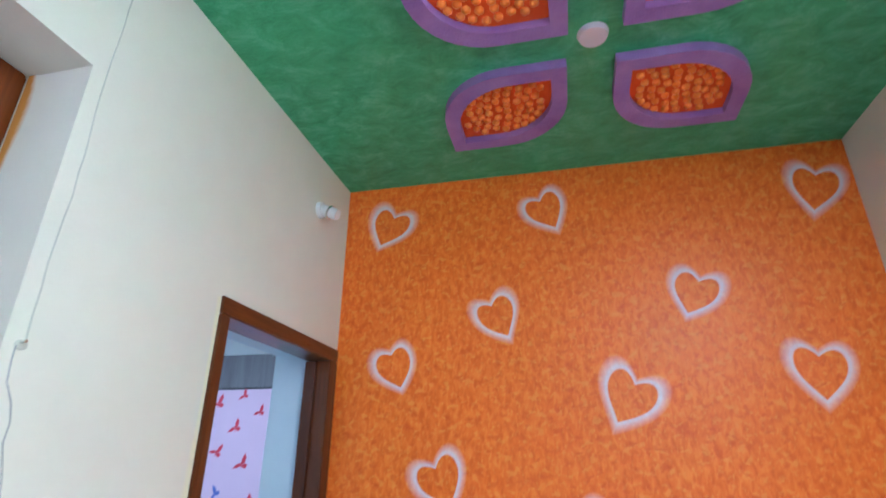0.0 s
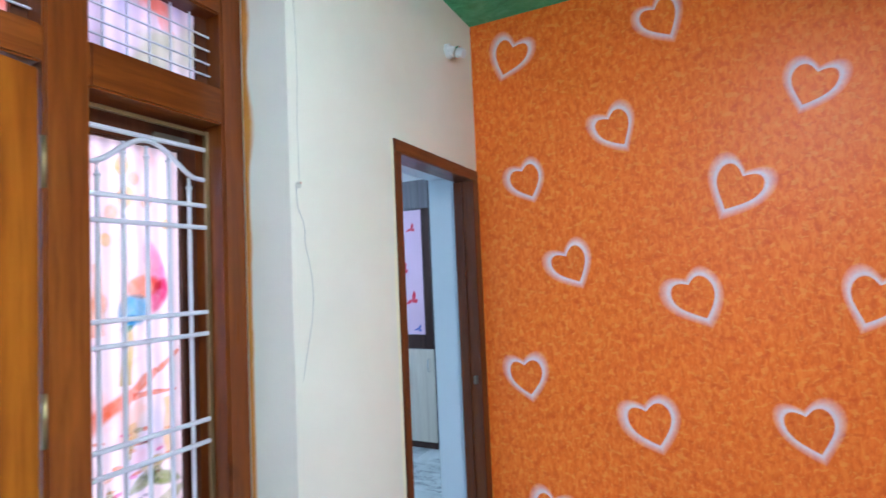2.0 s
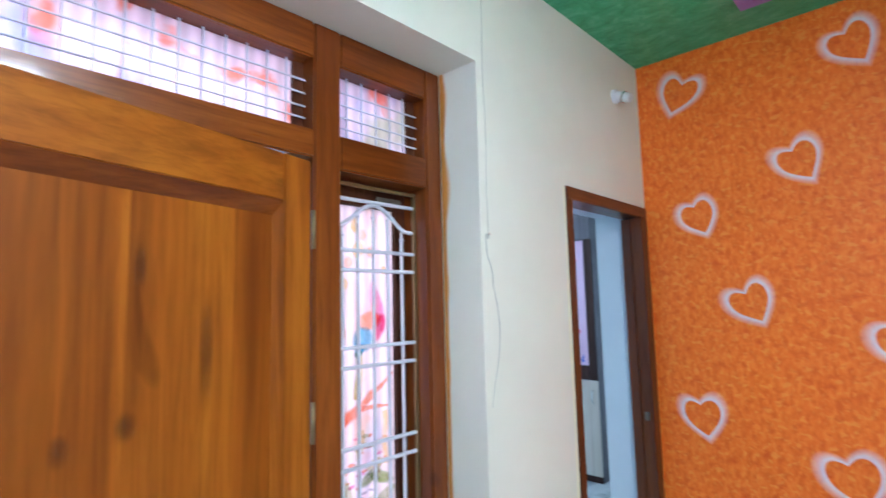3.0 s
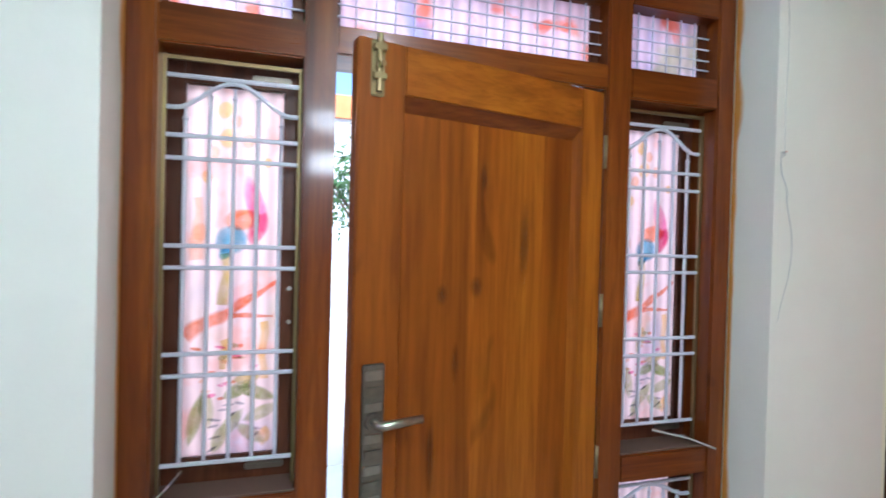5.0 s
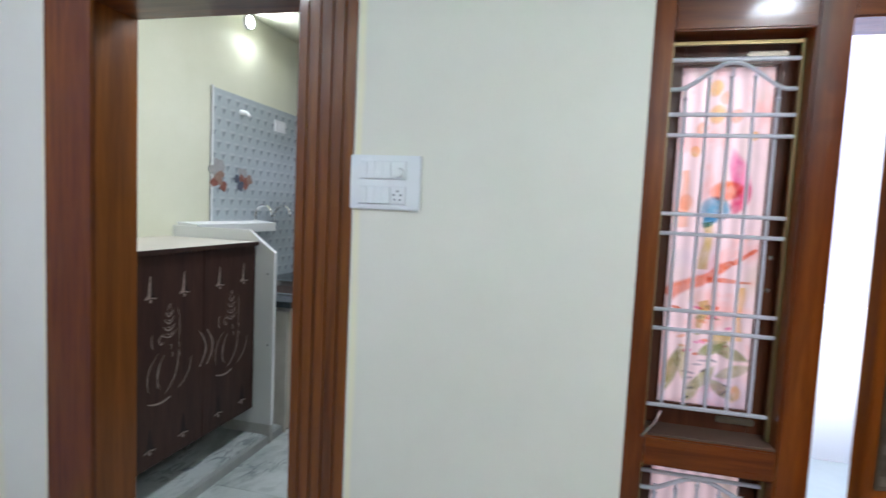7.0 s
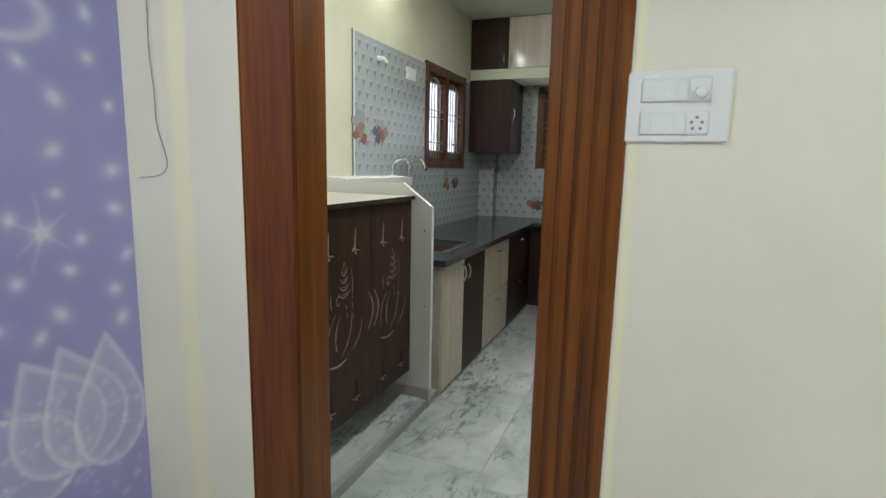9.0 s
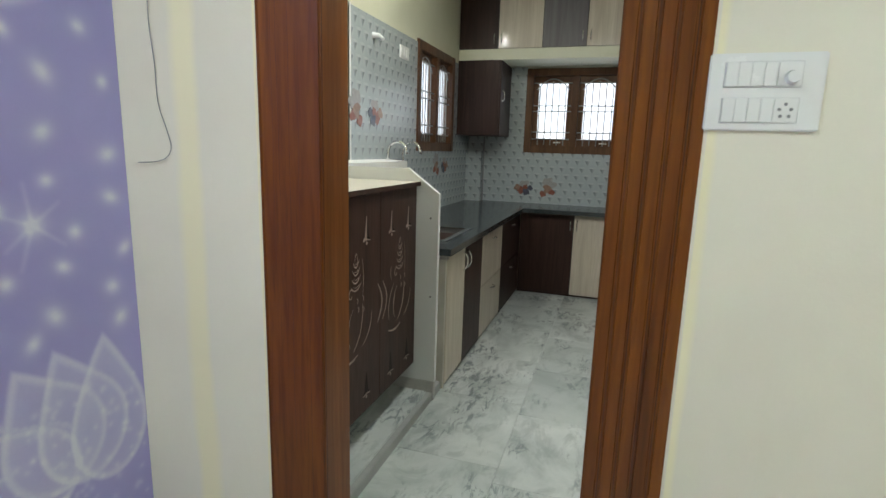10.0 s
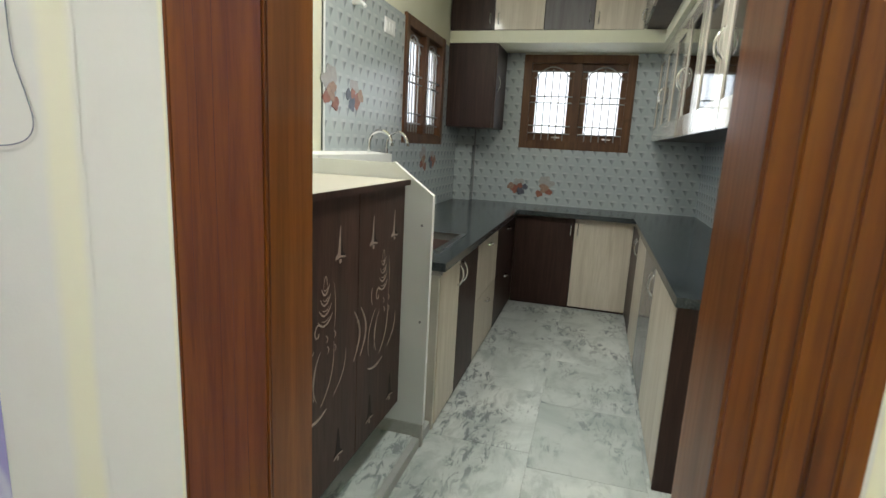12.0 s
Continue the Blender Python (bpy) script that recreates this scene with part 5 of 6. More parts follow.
def bow_handle(parent, p, q, out, r=0.0055):
    """An arched bow handle from p to q that stands off along out."""
    p, q, out = Vector(p), Vector(q), Vector(out)
    pts = [p + (q - p) * (i / 10) + out * (math.sin(math.pi * i / 10) ** 0.6) for i in range(11)]
    part("handle", tube(bmesh.new(), pts, r, 8), CHROME, parent, "chrome bow handle", True)


def base_unit(x0, x1, y0, y1, face, mat, label, doors=1, drawers=0, handle=0):
    """A base cabinet; face: '+y', '-y' or '+x', the side its door is on. handle: +1 or -1, the side of the handle."""
    cab = thing("base_cabinet", label, "cabinet", ((x0 + x1) / 2, (y0 + y1) / 2, 0), "kitchen base cabinets")
    th = 0.018
    if face == "+y":
        part("body", boxes((x0, x1, y0, y1 - th, 0.0, CF)), DARK_LAM, cab)
    elif face == "-y":
        part("body", boxes((x0, x1, y0 + th, y1, 0.0, CF)), DARK_LAM, cab)
    else:
        part("body", boxes((x0, x1 - th, y0, y1, 0.0, CF)), DARK_LAM, cab)
    rows = [(0.02, CF - 0.006)] if not drawers else [(0.02 + (CF - 0.026) * k / drawers + 0.002, 0.02 + (CF - 0.026) * (k + 1) / drawers - 0.002) for k in range(drawers)]
    for z0, z1 in rows:
        zc = z1 - 0.10
        if face == "+y":
            d = part("drawer_front" if drawers else "door", bevelled((x0 + 0.002, x1 - 0.002, y1 - th, y1, z0, z1), w=0.0015, seg=1), mat, cab)
            if drawers:
                bow_handle(d, ((x0 + x1) / 2 - 0.05, y1, z1 - 0.07), ((x0 + x1) / 2 + 0.05, y1, z1 - 0.07), (0, 0.028, 0))
            else:
                hx = x1 - 0.04 if handle > 0 else x0 + 0.04
                bow_handle(d, (hx, y1, zc - 0.06), (hx, y1, zc + 0.06), (0, 0.03, 0))
        elif face == "-y":
            d = part("drawer_front" if drawers else "door", bevelled((x0 + 0.002, x1 - 0.002, y0, y0 + th, z0, z1), w=0.0015, seg=1), mat, cab)
            hx = x1 - 0.04 if handle > 0 else x0 + 0.04
            bow_handle(d, (hx, y0, zc - 0.06), (hx, y0, zc + 0.06), (0, -0.03, 0))
        else:
            d = part("drawer_front" if drawers else "door", bevelled((x1 - th, x1, y0 + 0.002, y1 - 0.002, z0, z1), w=0.0015, seg=1), mat, cab)
            hy = y1 - 0.03 if handle > 0 else y0 + 0.03
            bow_handle(d, (x1, hy, zc - 0.06), (x1, hy, zc + 0.06), (0.03, 0, 0))
    return cab


KB = KS + TT
near = base_unit(-2.89, -2.512, KB, LY, "+y", PALE_LAM, "pale oak laminate base cabinet under the sink", handle=-1)
part("end_panel", bevelled((-2.511, -2.487, KB, LY - 0.004, 0.0, CF), w=0.002), plain("raw_grey_board", (0.50, 0.47, 0.42), 0.6, 0, 0.3, 5), near, "raw scuffed end panel")
part("mortar_blob", bevelled((-2.52, -2.480, LY - 0.10, LY + 0.01, CF - 0.04, CF - 0.002), w=0.012), plain("grey_mortar", (0.35, 0.33, 0.32), 0.9, 0, 0.4, 30, 0.4), near, "rough mortar under the worktop")
base_unit(-3.35, -2.892, KB, LY, "+y", DARK_LAM, "dark walnut laminate base cabinet", handle=1)
base_unit(-4.05, -3.352, KB, LY, "+y", PALE_LAM, "pale oak laminate drawer unit", drawers=2)
base_unit(FX + 0.001, -4.052, KB, LY, "+y", DARK_LAM, "dark walnut laminate drawer unit", drawers=2)
base_unit(KX + TT, FX, LY, -3.716, "+x", DARK_LAM, "dark walnut laminate corner base cabinet", handle=1)
base_unit(KX + TT, FX, -3.714, RY, "+x", PALE_LAM, "pale oak laminate base cabinet under the window", handle=-1)
KNB = KN - TT
base_unit(FX + 0.001, -4.32, RY, KNB, "-y", DARK_LAM, "dark walnut laminate base cabinet", handle=1)
base_unit(-4.318, -3.735, RY, KNB, "-y", PALE_LAM, "pale oak laminate base cabinet", handle=-1)
base_unit(-3.733, -3.152, RY, KNB, "-y", GREY_LAM, "grey laminate base cabinet", handle=1)
last = base_unit(-3.15, -2.39, RY, KNB, "-y", PALE_LAM, "pale oak laminate base cabinet near the doorway", handle=-1)
part("end_panel", bevelled((-2.389, -2.37, RY + 0.002, KNB, 0.0, CF), w=0.002), DARK_LAM, last, "dark walnut end panel")

# the worktop runs round three sides, with an opening for the sink
SX0, SX1, SYA, SYB = -3.26, -2.70, -4.80, -4.33
top = boxes((KX + TT, SX0, KB, LY - 0.035, CF, CT), (SX1, -2.455, KB, LY - 0.035, CF, CT), (SX0, SX1, KB, SYA, CF, CT), (SX0, SX1, SYB, LY - 0.035, CF, CT),
            (KX + TT, FX + 0.03, LY - 0.035, RY + 0.035, CF, CT), (KX + TT, -2.335, RY + 0.035, KNB, CF, CT))
work = tagged(part("worktop", top, GRANITE), "dark grey granite kitchen worktop on three sides", "worktop")
edge = bmesh.new()
for r in ((FX + 0.03, -2.455, LY - 0.035, LY + 0.035, CF, CT + 0.0005), (FX + 0.03, FX + 0.065, LY + 0.035, RY - 0.012, CF, CT + 0.0005), (FX + 0.03, -2.335, RY - 0.012, RY + 0.035, CF, CT + 0.0005)):
    box(edge, *r)
part("edging", edge, GRANITE, work, "rounded dark granite edge")
sink = thing("kitchen_sink", "stainless steel sink set in dark worktop", "sink", (-2.98, -4.56, CT))
rim = boxes((SX0 - 0.02, SX1 + 0.02, SYA - 0.02, SYA + 0.015, CT, CT + 0.006), (SX0 - 0.02, SX1 + 0.02, SYB - 0.015, SYB + 0.02, CT, CT + 0.006), (SX0 - 0.02, SX0 + 0.015, SYA + 0.015, SYB - 0.015, CT, CT + 0.006), (SX1 - 0.015, SX1 + 0.02, SYA + 0.015, SYB - 0.015, CT, CT + 0.006))
part("rim", rim, STEEL, sink)
bowl = bmesh.new()
ringa = []
for z, ins in ((CT, 0.002), (CT - 0.05, 0.006), (CT - 0.15, 0.015), (CT - 0.17, 0.05)):
    x0, x1, y0, y1, r = SX0 + ins, SX1 - ins, SYA + ins, SYB - ins, 0.06
    ringa.append([bowl.verts.new((cx + r * math.cos(a), cy + r * math.sin(a), z)) for cx, cy, s in ((x1 - r, y1 - r, 0), (x0 + r, y1 - r, 1), (x0 + r, y0 + r, 2), (x1 - r, y0 + r, 3)) for a in [math.pi / 2 * (s + k / 4) for k in range(5)]])
for a, b in zip(ringa, ringa[1:]):
    for i in range(len(a)):
        j = (i + 1) % len(a)
        bowl.faces.new((a[i], a[j], b[j], b[i]))
bowl.faces.new(ringa[-1])
part("bowl", bowl, plain("satin_steel", (0.30, 0.30, 0.30), 0.42, 0.9), sink, "dull steel bowl", smooth=True)
part("drain", tube(bmesh.new(), [(-2.98, -4.56, CT - 0.172), (-2.98, -4.56, CT - 0.166)], 0.035, 16), PLASTIC_GREY, sink)
for x in (-3.09, -3.36):
    tap = thing("water_tap", "chrome swan-neck tap on tiled wall", "tap", (x, KS + TT, 1.28), "taps above the sink")
    part("flange", tube(bmesh.new(), [(x, KS + TT, 1.27), (x, KS + TT + 0.012, 1.27)], 0.028, 14), CHROME, tap)
    part("body", tube(bmesh.new(), [(x, KS + TT, 1.27), (x, KS + TT + 0.05, 1.27), (x, KS + TT + 0.07, 1.285)], 0.015, 10), CHROME, tap, smooth=True)
    neck = [(x, KS + TT + 0.07, 1.28), (x, KS + TT + 0.07, 1.38)] + [(x, KS + TT + 0.07 + 0.07 * (1 - math.cos(a)), 1.40 + 0.07 * math.sin(a)) for a in [math.pi * k / 10 for k in range(10)]] + [(x, KS + TT + 0.215, 1.385)]
    part("neck", tube(bmesh.new(), neck, 0.011, 10), CHROME, tap, smooth=True)
    part("lever", tube(bmesh.new(), [(x + 0.02, KS + TT + 0.06, 1.28), (x + 0.07, KS + TT + 0.06, 1.29)], 0.007, 8), CHROME, tap)
inlet = thing("pipe_stub", "cream plastic water inlet stub on tiled wall", "pipe", (-2.99, KS, 2.155))
part("stub", tube(bmesh.new(), [(-2.99, KS, 2.155), (-2.99, KS + 0.06, 2.15)], [0.02, 0.014], 12), PLASTIC, inlet)
part("cap", tube(bmesh.new(), [(-2.99, KS + 0.055, 2.15), (-2.985, KS + 0.085, 2.125)], 0.011, 10), PLASTIC, inlet)
sock = thing("wall_socket", "white wall socket plate on grey tiles", "socket", (-3.52, KS, 2.13))
part("plate", bevelled((-3.605, -3.435, KS + TT, KS + TT + 0.010, 2.085, 2.18), w=0.003), PLASTIC, sock)
for dx in (-0.055, -0.005, 0.045):
    part("rocker", bevelled((-3.52 + dx, -3.52 + dx + 0.03, KS + TT + 0.009, KS + TT + 0.014, 2.105, 2.16), w=0.002), PLASTIC, sock)

# white side panel between the shrine cabinet and the sink
screen_panel = thing("side_panel", "white painted side panel with a clipped corner beside the shrine cabinet", "panel", (-2.33, -4.6, 0))
part("board", prism(bmesh.new(), [(KS, 0.12), (-4.250, 0.12), (-4.250, 1.19), (-4.430, 1.322), (KS, 1.322)], "x", -2.343, -2.318), PANEL_WHITE, screen_panel)
part("edge_strip", prism(bmesh.new(), [(-4.2495, 0.12), (-4.244, 0.12), (-4.244, 1.192), (-4.428, 1.327), (-4.431, 1.3225), (-4.2495, 1.190)], "x", -2.345, -2.316), PLASTIC, screen_panel, "thin white edge strip")
part("foot", bevelled((-2.350, -2.316, KS, -4.248, 0.0, 0.12), w=0.004), plain("grey_plaster_foot", (0.45, 0.45, 0.43), 0.8, 0, 0.3, 14, 0.3), screen_panel, "grey cement foot")

lip = bmesh.new()
prism(lip, [(KS + TT, 1.27), (KS + 0.16, 1.27), (KS + 0.16, 1.335), (KS + TT, 1.345)], "x", -3.25, -2.345)
tagged(part("wall_ledge", lip, WHITE), "white plastered ledge along the tiled wall", "ledge")
for z in (0.62, 1.06):
    tagged(part("screw_cap", tube(bmesh.new(), [(-2.318, -4.28 - (z - 0.6) * 0.02, z), (-2.3165, -4.28 - (z - 0.6) * 0.02, z)], 0.006, 8), PLASTIC_GREY), "small dark screw cap on white panel", "screw cap")

# shrine cabinet with routed doors over a low marble plinth
PX0, PX1, PY = -2.312, -1.394, -4.37
shrine = thing("shrine_cabinet", "dark brown wall-hung cabinet with routed scroll doors", "cabinet", ((PX0 + PX1) / 2, PY, 0.22))
part("body", boxes((PX0, PX1, KS, PY - 0.02, 0.225, 1.235)), PUJA_WOOD, shrine)
part("top", bevelled((PX0, PX1 + 0.12, KS, PY + 0.02, 1.235, 1.255), w=0.003), plain("beige_top_board", (0.50, 0.47, 0.41), 0.5), shrine, "beige board top with dark edge")
part("top_edge", bevelled((PX0, PX1 + 0.12, PY + 0.0201, PY + 0.024, 1.233, 1.256), w=0.001), DARK_LAM, shrine, "dark edge strip")
pm = (PX0 + PX1) / 2
for x0, x1, sgn in ((PX0, pm - 0.001, 1), (pm + 0.001, PX1, -1)):
    door = part("door", bevelled((x0, x1, PY - 0.019, PY, 0.22, 1.230), w=0.002), PUJA_WOOD, shrine, "dark carved door")
    w = x1 - x0

    def cut(pts, r=0.0026, d=door):
        part("routed_line", tube(bmesh.new(), [(p[0], PY - 0.0002, p[1]) for p in pts], r, 5), GROOVE, d)

    def bell(cx, cz, d=door):
        """A bell: tall narrow body, flared lip and a clapper; its hole's shade is painted."""
        prof = [(0.034, -0.034), (0.031, -0.026), (0.018, -0.018), (0.013, 0.010), (0.008, 0.042), (0.002, 0.072)]
        half = [(cx + a, cz + b) for a, b in prof] + [(cx - 0.002, cz + 0.072), (cx - 0.002, cz - 0.034)]
        other = [(cx - a, cz + b) for a, b in prof] + [(cx - 0.002, cz + 0.072), (cx - 0.002, cz - 0.034)]
        part("bell_cutout", prism(bmesh.new(), other, "y", PY - 0.004, PY + 0.0008), CUT_DARK, d, "bell with the shade of its hole painted dark")
        part("bell_cheek", prism(bmesh.new(), half, "y", PY - 0.004, PY + 0.0008), GROOVE if cz > 0.7 else CUT_DARK, d, "half of the bell, pale on the upper row")
        cut([(cx - 0.034, cz - 0.036), (cx, cz - 0.030), (cx + 0.034, cz - 0.036)], 0.0036)
        part("bell_clapper", tube(bmesh.new(), [(cx, PY - 0.001, cz - 0.046), (cx, PY + 0.0015, cz - 0.046)], 0.008, 10), GROOVE, d)

    for bx in ((-2.198, -1.982) if sgn > 0 else (-1.710, -1.492)):
        bell(bx, 1.062)
        bell(bx, 0.337)
    cx = -2.088 if sgn > 0 else -1.612

    def q(u, z):
        return (cx - u, z)

    def sweep(a, b, c, r, n=12):
        """A routed curve from a to c, drawn towards b; thin at both ends."""
        pts = [q(*((1 - k / n) ** 2 * Vector(a) + 2 * (k / n) * (1 - k / n) * Vector(b) + (k / n) ** 2 * Vector(c))) for k in range(n + 1)]
        cut(pts, [r * (0.35 + 0.65 * math.sin(math.pi * k / n) ** 0.7) for k in range(n + 1)])

    # a stack of crescents under a pointed tip
    sweep((-0.014, 0.950), (0.0, 1.02), (0.012, 0.952), 0.0022)
    for k in range(4):
        wk, zz = 0.026 + 0.007 * k, 0.950 - 0.034 * k
        sweep((-wk, zz), (-0.004, zz - 0.052), (wk, zz + 0.006), 0.0034)
        sweep((-wk * 0.5, zz - 0.004), (0.0, zz - 0.020), (wk * 0.6, zz), 0.0020)
    sweep((0.056, 0.955), (0.078, 0.87), (0.060, 0.790), 0.0020)
    # curls beside it
    sweep((-0.105, 0.855), (-0.125, 0.815), (-0.100, 0.785), 0.0028)
    cut([q(-0.050 + 0.024 * (1 - 0.055 * k) * math.cos(0.6 + 0.45 * k), 0.812 + 0.030 * (1 - 0.055 * k) * math.sin(0.6 + 0.45 * k)) for k in range(13)], 0.0026)
    for u, z in ((0.012, 0.775), (0.020, 0.735), (0.066, 0.775), (0.070, 0.725)):
        sweep((u - 0.008, z + 0.012), (u + 0.012, z), (u - 0.004, z - 0.014), 0.0028)
    # long leaf strokes over a flat base line
    sweep((-0.070, 0.760), (-0.160, 0.690), (-0.128, 0.585), 0.0028)
    sweep((-0.030, 0.745), (-0.110, 0.665), (-0.055, 0.580), 0.0026)
    sweep((-0.058, 0.700), (-0.080, 0.640), (-0.074, 0.590), 0.0022)
    sweep((0.058, 0.750), (0.070, 0.620), (-0.030, 0.552), 0.0030)
    sweep((0.150, 0.690), (0.150, 0.600), (0.055, 0.552), 0.0026)
    sweep((-0.135, 0.532), (-0.070, 0.500), (0.012, 0.528), 0.0050)
    if sgn > 0:
        # two curved finger grips where the doors meet
        for du in (0.0, 0.055):
            pts = [(-1.826 - du - 0.046 * math.sin(math.pi * k / 12), 0.805 - 0.190 * k / 12) for k in range(13)]
            cut(pts, [0.0022 + 0.0030 * math.sin(math.pi * k / 12) for k in range(13)])
plinth = thing("marble_plinth", "low white marble plinth with grey edging under the shrine cabinet", "plinth", (-1.9, -4.6, 0))
part("slab", bevelled((-2.484, XB - 0.002, KS, -4.290, -0.004, 0.055), w=0.004), MARBLE, plinth)
# grey strip along the front edge of the slab
part("edging", bevelled((-2.484, XB - 0.002, -4.2895, -4.258, -0.004, 0.050), w=0.003), plain("grey_edge_strip", (0.33, 0.34, 0.33), 0.5, 0, 0.2, 12), plinth, "grey strip along the plinth front")

# loft slab, loft cabinets and wall cabinets
setting("loft_slab", boxes((KX + TT, -4.95, KS + TT, -3.16, 2.302, 2.403), (KX + TT, -1.5, -3.16, KNB, 2.302, 2.403)), KITCHEN_PAINT, "pale plastered loft slab", "slab")


def loft_unit(y0, y1, mat, handle, label):
    u = thing("loft_cabinet", label, "cabinet", (-4.95, (y0 + y1) / 2, 2.405), "loft cabinets")
    part("body", boxes((KX + TT, -4.97, y0, y1, 2.404, ZC)), DARK_LAM, u)
    d = part("door", bevelled((-4.97, -4.952, y0 + 0.002, y1 - 0.002, 2.408, ZC - 0.01), w=0.0015, seg=1), mat, u)
    hy = y1 - 0.035 if handle > 0 else y0 + 0.035
    bow_handle(d, (-4.952, hy, 2.45), (-4.952, hy, 2.55), (0.028, 0, 0))


loft_unit(KS + TT, -4.567, DARK_LAM, 1, "dark walnut loft cabinet")
loft_unit(-4.565, -4.138, PALE_LAM, -1, "pale oak loft cabinet")
loft_unit(-4.136, -3.729, GREY_LAM, 1, "glossy grey loft cabinet")
loft_unit(-3.727, -3.332, PALE_LAM, -1, "pale oak loft cabinet")
for x0, x1, mat in ((-4.95, -4.25, GREY_LAM), (-4.248, -3.55, PALE_LAM), (-3.548, -2.8, DARK_LAM), (-2.798, -2.0, PALE_LAM)):
    u = thing("loft_cabinet", "long loft cabinet above the wall cabinets", "cabinet", ((x0 + x1) / 2, -3.33, 2.405), "loft cabinets")
    part("body", boxes((x0, x1, -3.31, KNB, 2.404, ZC)), DARK_LAM, u)
    d = part("door", bevelled((x0 + 0.002, x1 - 0.002, -3.33, -3.312, 2.408, ZC - 0.01), w=0.0015, seg=1), mat, u)
    bow_handle(d, (x0 + 0.05, -3.33, 2.45), (x0 + 0.05, -3.33, 2.55), (0, -0.028, 0))
wc = thing("wall_cabinet", "dark walnut wall cabinet in the corner", "cabinet", (-5.2, -4.75, 1.575))
part("body", boxes((KX + TT, -4.95, KB, -4.535, 1.575, 2.300)), DARK_LAM, wc)
d = part("door", bevelled((KX + TT, -4.952, -4.534, -4.515, 1.575, 2.298), w=0.002), DARK_LAM, wc)
bow_handle(d, (-4.99, -4.515, 1.90), (-4.99, -4.515, 2.02), (0, 0.03, 0))
GLOSS_PALE = plain("glossy_cream_laminate", (0.58, 0.54, 0.47), 0.12, 0, 0.06, 4, 0.01, 0.6)
SMOKE = clear_glass("smoked_glass", (0.10, 0.10, 0.11), 0.05)
WY0 = -3.13
for k, (x0, x1) in enumerate(((-5.44, -4.93), (-4.928, -4.42), (-4.418, -3.86), (-3.858, -3.30), (-3.298, -2.74), (-2.738, -2.2))):
    u = thing("glass_wall_cabinet", "pale wall cabinet with glazed door and chrome handle", "cabinet", ((x0 + x1) / 2, WY0, 1.53), "glazed wall cabinets")
    part("body", boxes((x0, x1, WY0 + 0.02, KNB, 1.535, 1.555), (x0, x1, WY0 + 0.02, KNB, 2.28, 2.300), (x0, x0 + 0.016, WY0 + 0.02, KNB, 1.555, 2.28), (x1 - 0.016, x1, WY0 + 0.02, KNB, 1.555, 2.28), (x0 + 0.016, x1 - 0.016, KNB - 0.012, KNB, 1.555, 2.28)), DARK_LAM, u)
    fr = 0.10
    d = part("door", bevelled((x0 + 0.002, x0 + fr, WY0, WY0 + 0.019, 1.53, 2.298), (x1 - fr, x1 - 0.002, WY0, WY0 + 0.019, 1.53, 2.298), (x0 + fr, x1 - fr, WY0 + 0.0005, WY0 + 0.0185, 1.53, 1.65), (x0 + fr, x1 - fr, WY0 + 0.0005, WY0 + 0.0185, 2.18, 2.298), w=0.002), GLOSS_PALE, u)
    part("glass", boxes((x0 + fr - 0.005, x1 - fr + 0.005, WY0 + 0.008, WY0 + 0.012, 1.645, 2.185)), SMOKE, d, "smoked glass")
    hx = x0 + 0.045 if k % 2 else x1 - 0.045
    bow_handle(d, (hx, WY0, 1.82), (hx, WY0, 1.95), (0, -0.028, 0), 0.006)
ksock = thing("wall_socket", "small wall socket above the worktop", "socket", (-3.9, KN, 1.1))
part("plate", bevelled((-3.98, -3.80, KNB - 0.010, KNB, 1.05, 1.14), w=0.003), PLASTIC, ksock)
part("module", bevelled((-3.965, -3.815, KNB - 0.014, KNB - 0.009, 1.065, 1.125), w=0.002), PLASTIC_GREY, ksock)

# round LED lamp high on the kitchen wall
klamp = thing("kitchen_lamp", "round white LED lamp on pale wall", "wall lamp", (-3.05, KS, 2.83))
part("holder", tube(bmesh.new(), [(-3.05, KS, 2.83), (-3.05, KS + 0.03, 2.83)], [0.05, 0.05], 20), PLASTIC, klamp)
part("diffuser", tube(bmesh.new(), [(-3.05, KS + 0.03, 2.83), (-3.05, KS + 0.036, 2.83)], [0.046, 0.040], 20), glow("led_disc_lamp", (1.0, 0.99, 0.96), 25), klamp, "lit LED disc")
area_lamp("kitchen_glow", -3.05, KS + 0.05, 2.83, 62, 0, 0, 0.09, 0.09, KITCHEN, (1.0, 0.97, 0.92))
# unseen ceiling panel, added to even out the light in the kitchen
kfill = thing("ceiling_light", "added square LED panel on the unseen kitchen ceiling", "ceiling light", (-2.15, -3.66, ZC))
part("frame", bevelled((-2.32, -1.98, -3.83, -3.49, ZC - 0.028, ZC), w=0.004), PLASTIC, kfill)
part("diffuser", boxes((-2.30, -2.00, -3.81, -3.51, ZC - 0.031, ZC - 0.0285)), glow("led_fill_kitchen", (1.0, 0.98, 0.95), 4), kfill, "glowing diffuser")
area_lamp("kitchen_panel_glow", -2.15, -3.66, ZC - 0.04, 0, 0, 0, 0.30, 0.30, KITCHEN_FILL, (1.0, 0.98, 0.95))
# sky light in the kitchen window openings
area_lamp("window_1_sky", -4.305, KS - 0.21, 1.85, 90, 0, 0, 0.9, 0.8, WIN, (0.93, 0.96, 1.0))
area_lamp("window_2_sky", KX - 0.21, -3.83, 1.85, 0, -90, 0, 0.8, 0.9, WIN, (0.93, 0.96, 1.0))

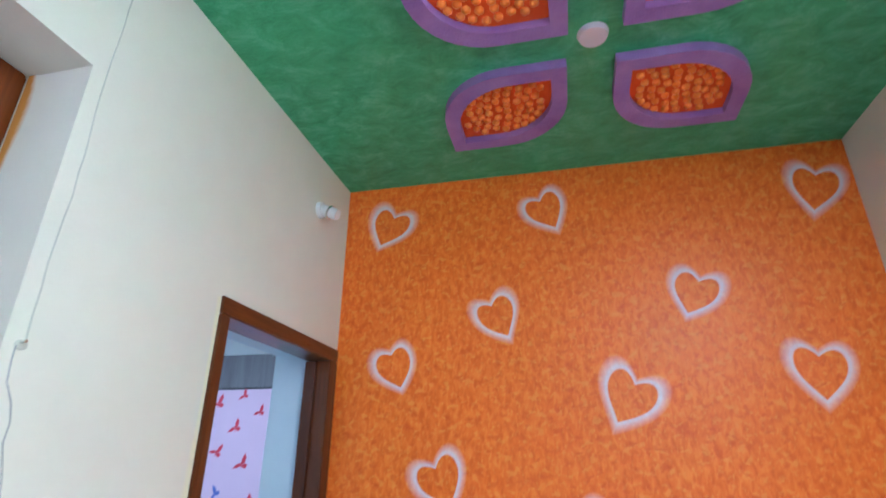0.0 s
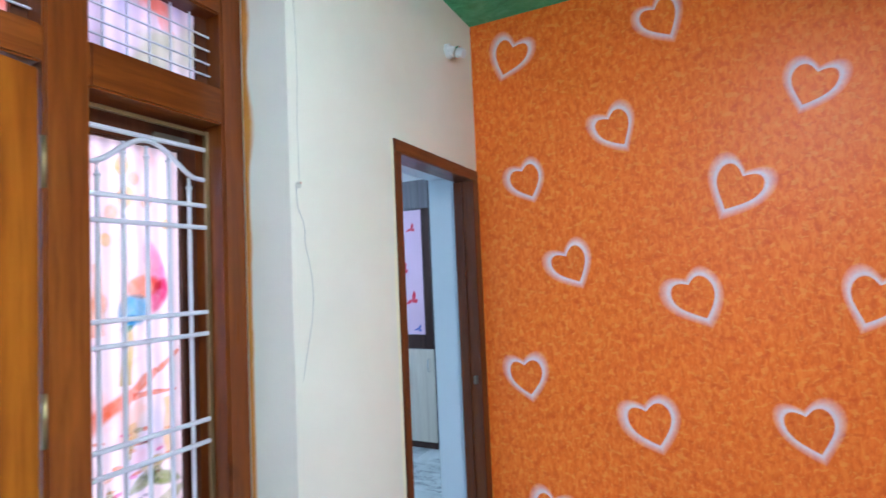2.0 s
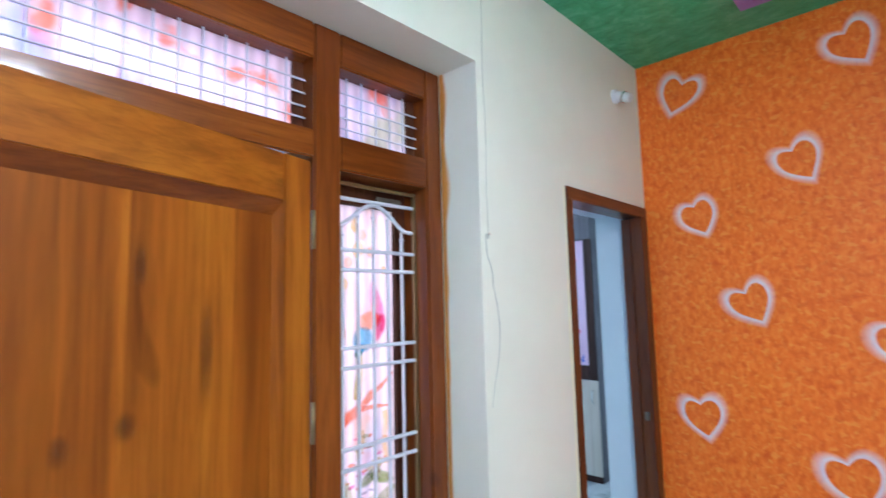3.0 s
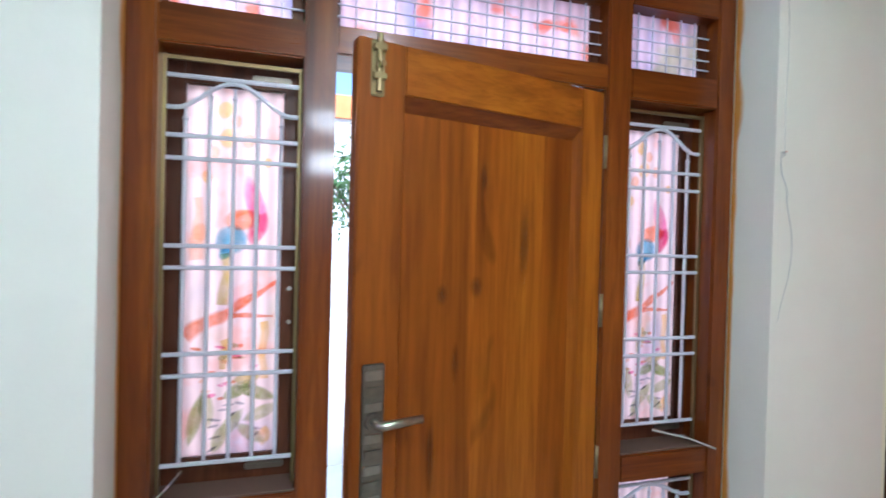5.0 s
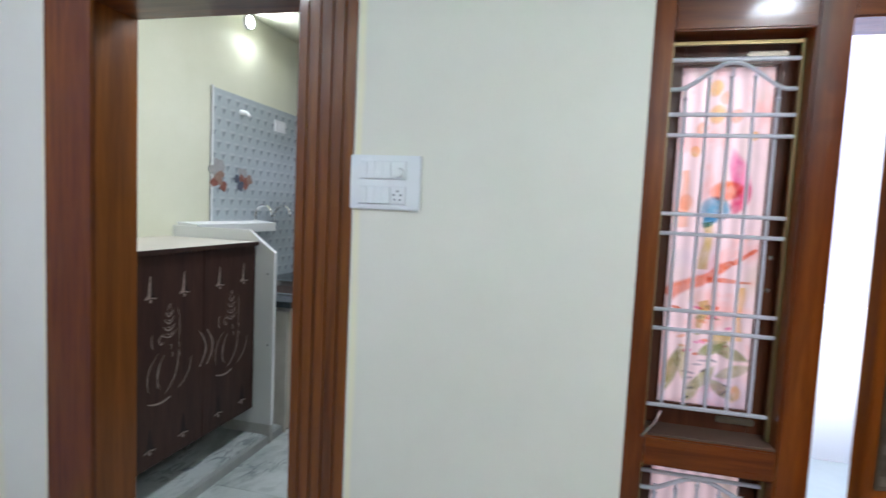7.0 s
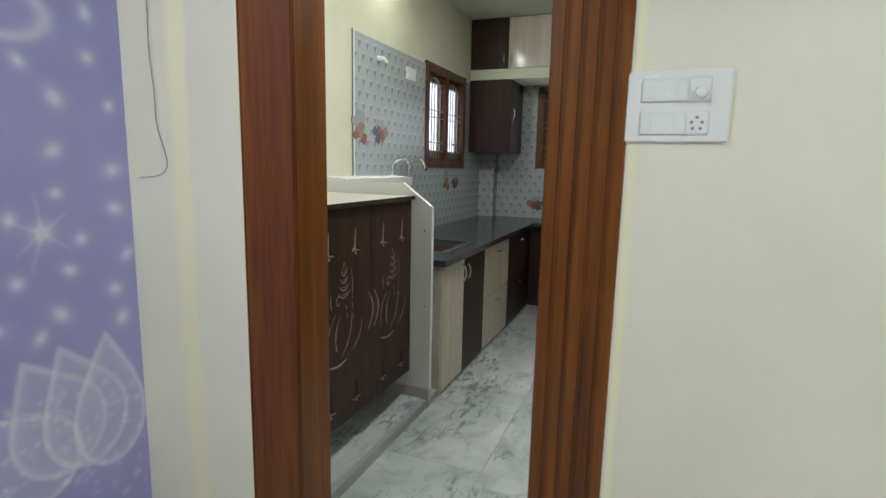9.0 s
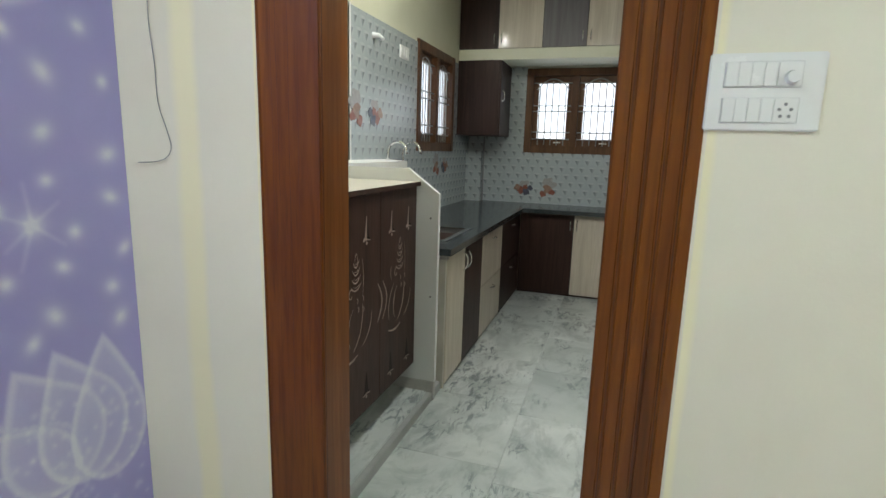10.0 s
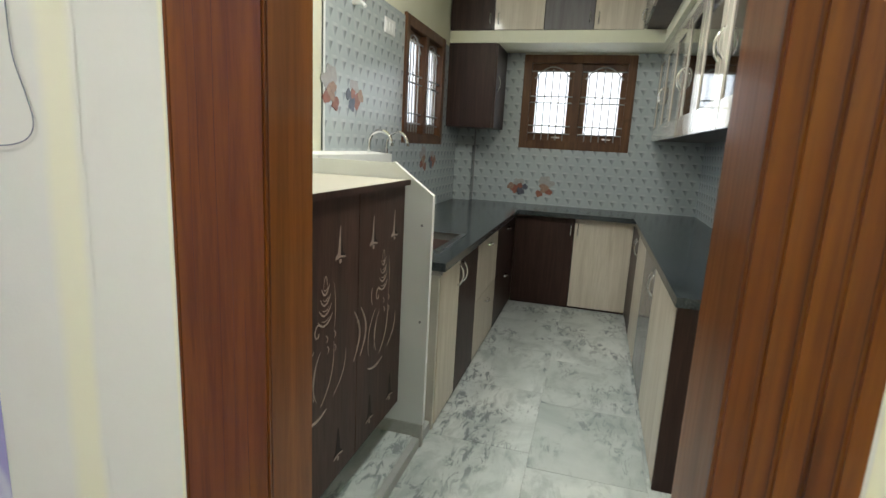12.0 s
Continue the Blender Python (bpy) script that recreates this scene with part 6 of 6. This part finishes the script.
# ---- outside the main door ----
setting("porch_floor", boxes((-4.2, XB - 0.06, -2.44, -0.2, -0.25, -0.02)), plain("porch_tile", (0.64, 0.63, 0.61), 0.3, 0, 0.12, 3), "pale tiled porch floor", "floor")
setting("porch_wall", boxes((-3.3, XB - 0.12, -0.22, -0.20, 0, 2.9)), paint("lavender_paint", (0.55, 0.52, 0.68), (0.64, 0.61, 0.76)), "pale lavender porch wall", "wall")
setting("porch_pillar", boxes((-3.80, -3.45, -1.22, -0.62, -0.02, 3.0)), paint("lavender_pillar_paint", (0.56, 0.53, 0.68), (0.64, 0.61, 0.76)), "pale lavender porch pillar", "pillar")
setting("porch_parapet", bevelled((-3.42, -3.30, -2.42, -0.23, -0.02, 1.0), w=0.01), paint("white_parapet_paint", (0.78, 0.78, 0.79), (0.84, 0.84, 0.85)), "low white painted porch parapet", "wall")
setting("compound_wall", boxes((-9.2, -9.0, -9, 9, -0.25, 1.2)), paint("white_compound_paint", (0.66, 0.66, 0.66), (0.76, 0.76, 0.75)), "white compound wall", "wall")
# added area lamp for open sky over the porch, brightens the film panes
area_lamp("porch_sky", -2.15, -1.98, 3.35, 0, 0, 0, 1.8, 0.9, PORCH, (0.95, 0.96, 1.0))
house = thing("neighbour_house", "pale two-storey house with an orange parapet band", "house", (-17, 1, -0.25))
part("wall", boxes((-20, -15, -5, 6, -0.25, 5.05)), paint("house_paint", (0.60, 0.60, 0.62), (0.70, 0.70, 0.72)), house)
part("parapet", boxes((-20.1, -14.9, -5.1, 6.1, 5.05, 5.7)), paint("orange_house_paint", (0.62, 0.20, 0.06), (0.74, 0.28, 0.10)), house, "orange parapet band")
for yy in (-4.2, 3.6):
    for zz in (0.7, 3.6):
        wn_ = part("window", boxes((-15.02, -14.96, yy, yy + 1.2, zz, zz + 1.3)), WINDOW_WOOD, house)
        part("pane", boxes((-14.97, -14.955, yy + 0.08, yy + 1.12, zz + 0.08, zz + 1.22)), plain("dark_window_glass", (0.05, 0.06, 0.07), 0.1), wn_)
tree = thing("tree", "small leafy green tree behind the compound wall", "tree", (-11, -0.5, -0.25))
part("trunk", tube(bmesh.new(), [(-11, -0.5, -0.25), (-11.05, -0.45, 1.2), (-10.95, -0.5, 2.4)], [0.13, 0.10, 0.05], 9), plain("bark", (0.13, 0.09, 0.06), 0.9, 0, 0.3, 20, 0.4), tree)
rng = random.Random(3)
for k in range(5):
    a = k * 1.3
    part("limb", tube(bmesh.new(), [(-11, -0.5, 1.5 + 0.15 * k), (-11 + 0.5 * math.cos(a), -0.5 + 0.5 * math.sin(a), 2.1 + 0.15 * k), (-11 + 0.9 * math.cos(a), -0.5 + 0.9 * math.sin(a), 2.6 + 0.15 * k)], [0.04, 0.03, 0.012], 6), plain("bark_limb", (0.13, 0.09, 0.06), 0.9), tree)
bm = bmesh.new()
for k in range(1500):
    d = Vector((rng.gauss(0, 1), rng.gauss(0, 1), rng.gauss(0, 0.8))).normalized() * rng.uniform(0.35, 1.25)
    c = Vector((-11, -0.5, 2.7)) + d * (1 + 0.25 * math.sin(d.x * 5) * math.cos(d.y * 4))
    u, v = Vector((rng.uniform(-1, 1), rng.uniform(-1, 1), rng.uniform(-1, 1))).normalized() * 0.075, Vector((rng.uniform(-1, 1), rng.uniform(-1, 1), rng.uniform(-1, 1))).normalized() * 0.04
    bm.faces.new([bm.verts.new(c + q) for q in (-u, v, u, -v)])
part("crown", bm, plain("leaf_green", (0.06, 0.12, 0.035), 0.6, 0, 0.35, 4), tree, "uneven green crown")

# ---- marble slabs, last ----
def slab_mesh(w, d):
    bm = boxes((-w / 2, w / 2, -d / 2, d / 2, -0.012, 0.0))
    bmesh.ops.bevel(bm, geom=[e for e in bm.edges if all(v.co.z > -0.001 for v in e.verts)], offset=0.0012, segments=1, affect="EDGES")
    bmesh.ops.recalc_face_normals(bm, faces=bm.faces[:])
    me = bpy.data.meshes.new("marble_slab")
    bm.to_mesh(me)
    bm.free()
    me.materials.append(MARBLE)
    return me


SLW, SLD, GAP = 0.648, 0.520, 0.0016
sl = slab_mesh(SLW - GAP, SLD - GAP)
ROW0 = -3.755
for r in range(-3, 14):
    yc = ROW0 + (r + 0.5) * SLD
    x0 = -2.46 if r % 2 else -2.995
    k0, k1 = (-5, 8)
    for k in range(k0, k1):
        xc = x0 + (k + 0.5) * SLW
        if xc < KX - 0.3 or xc > XE + 0.34 or yc < -5.2 or yc > 3.1:
            continue
        if xc < XB - 0.1 and -2.5 < yc < -0.2:
            continue
        s = new("marble_slab", sl)
        s.location = (xc, yc, 0.0)
        s.parent = floor
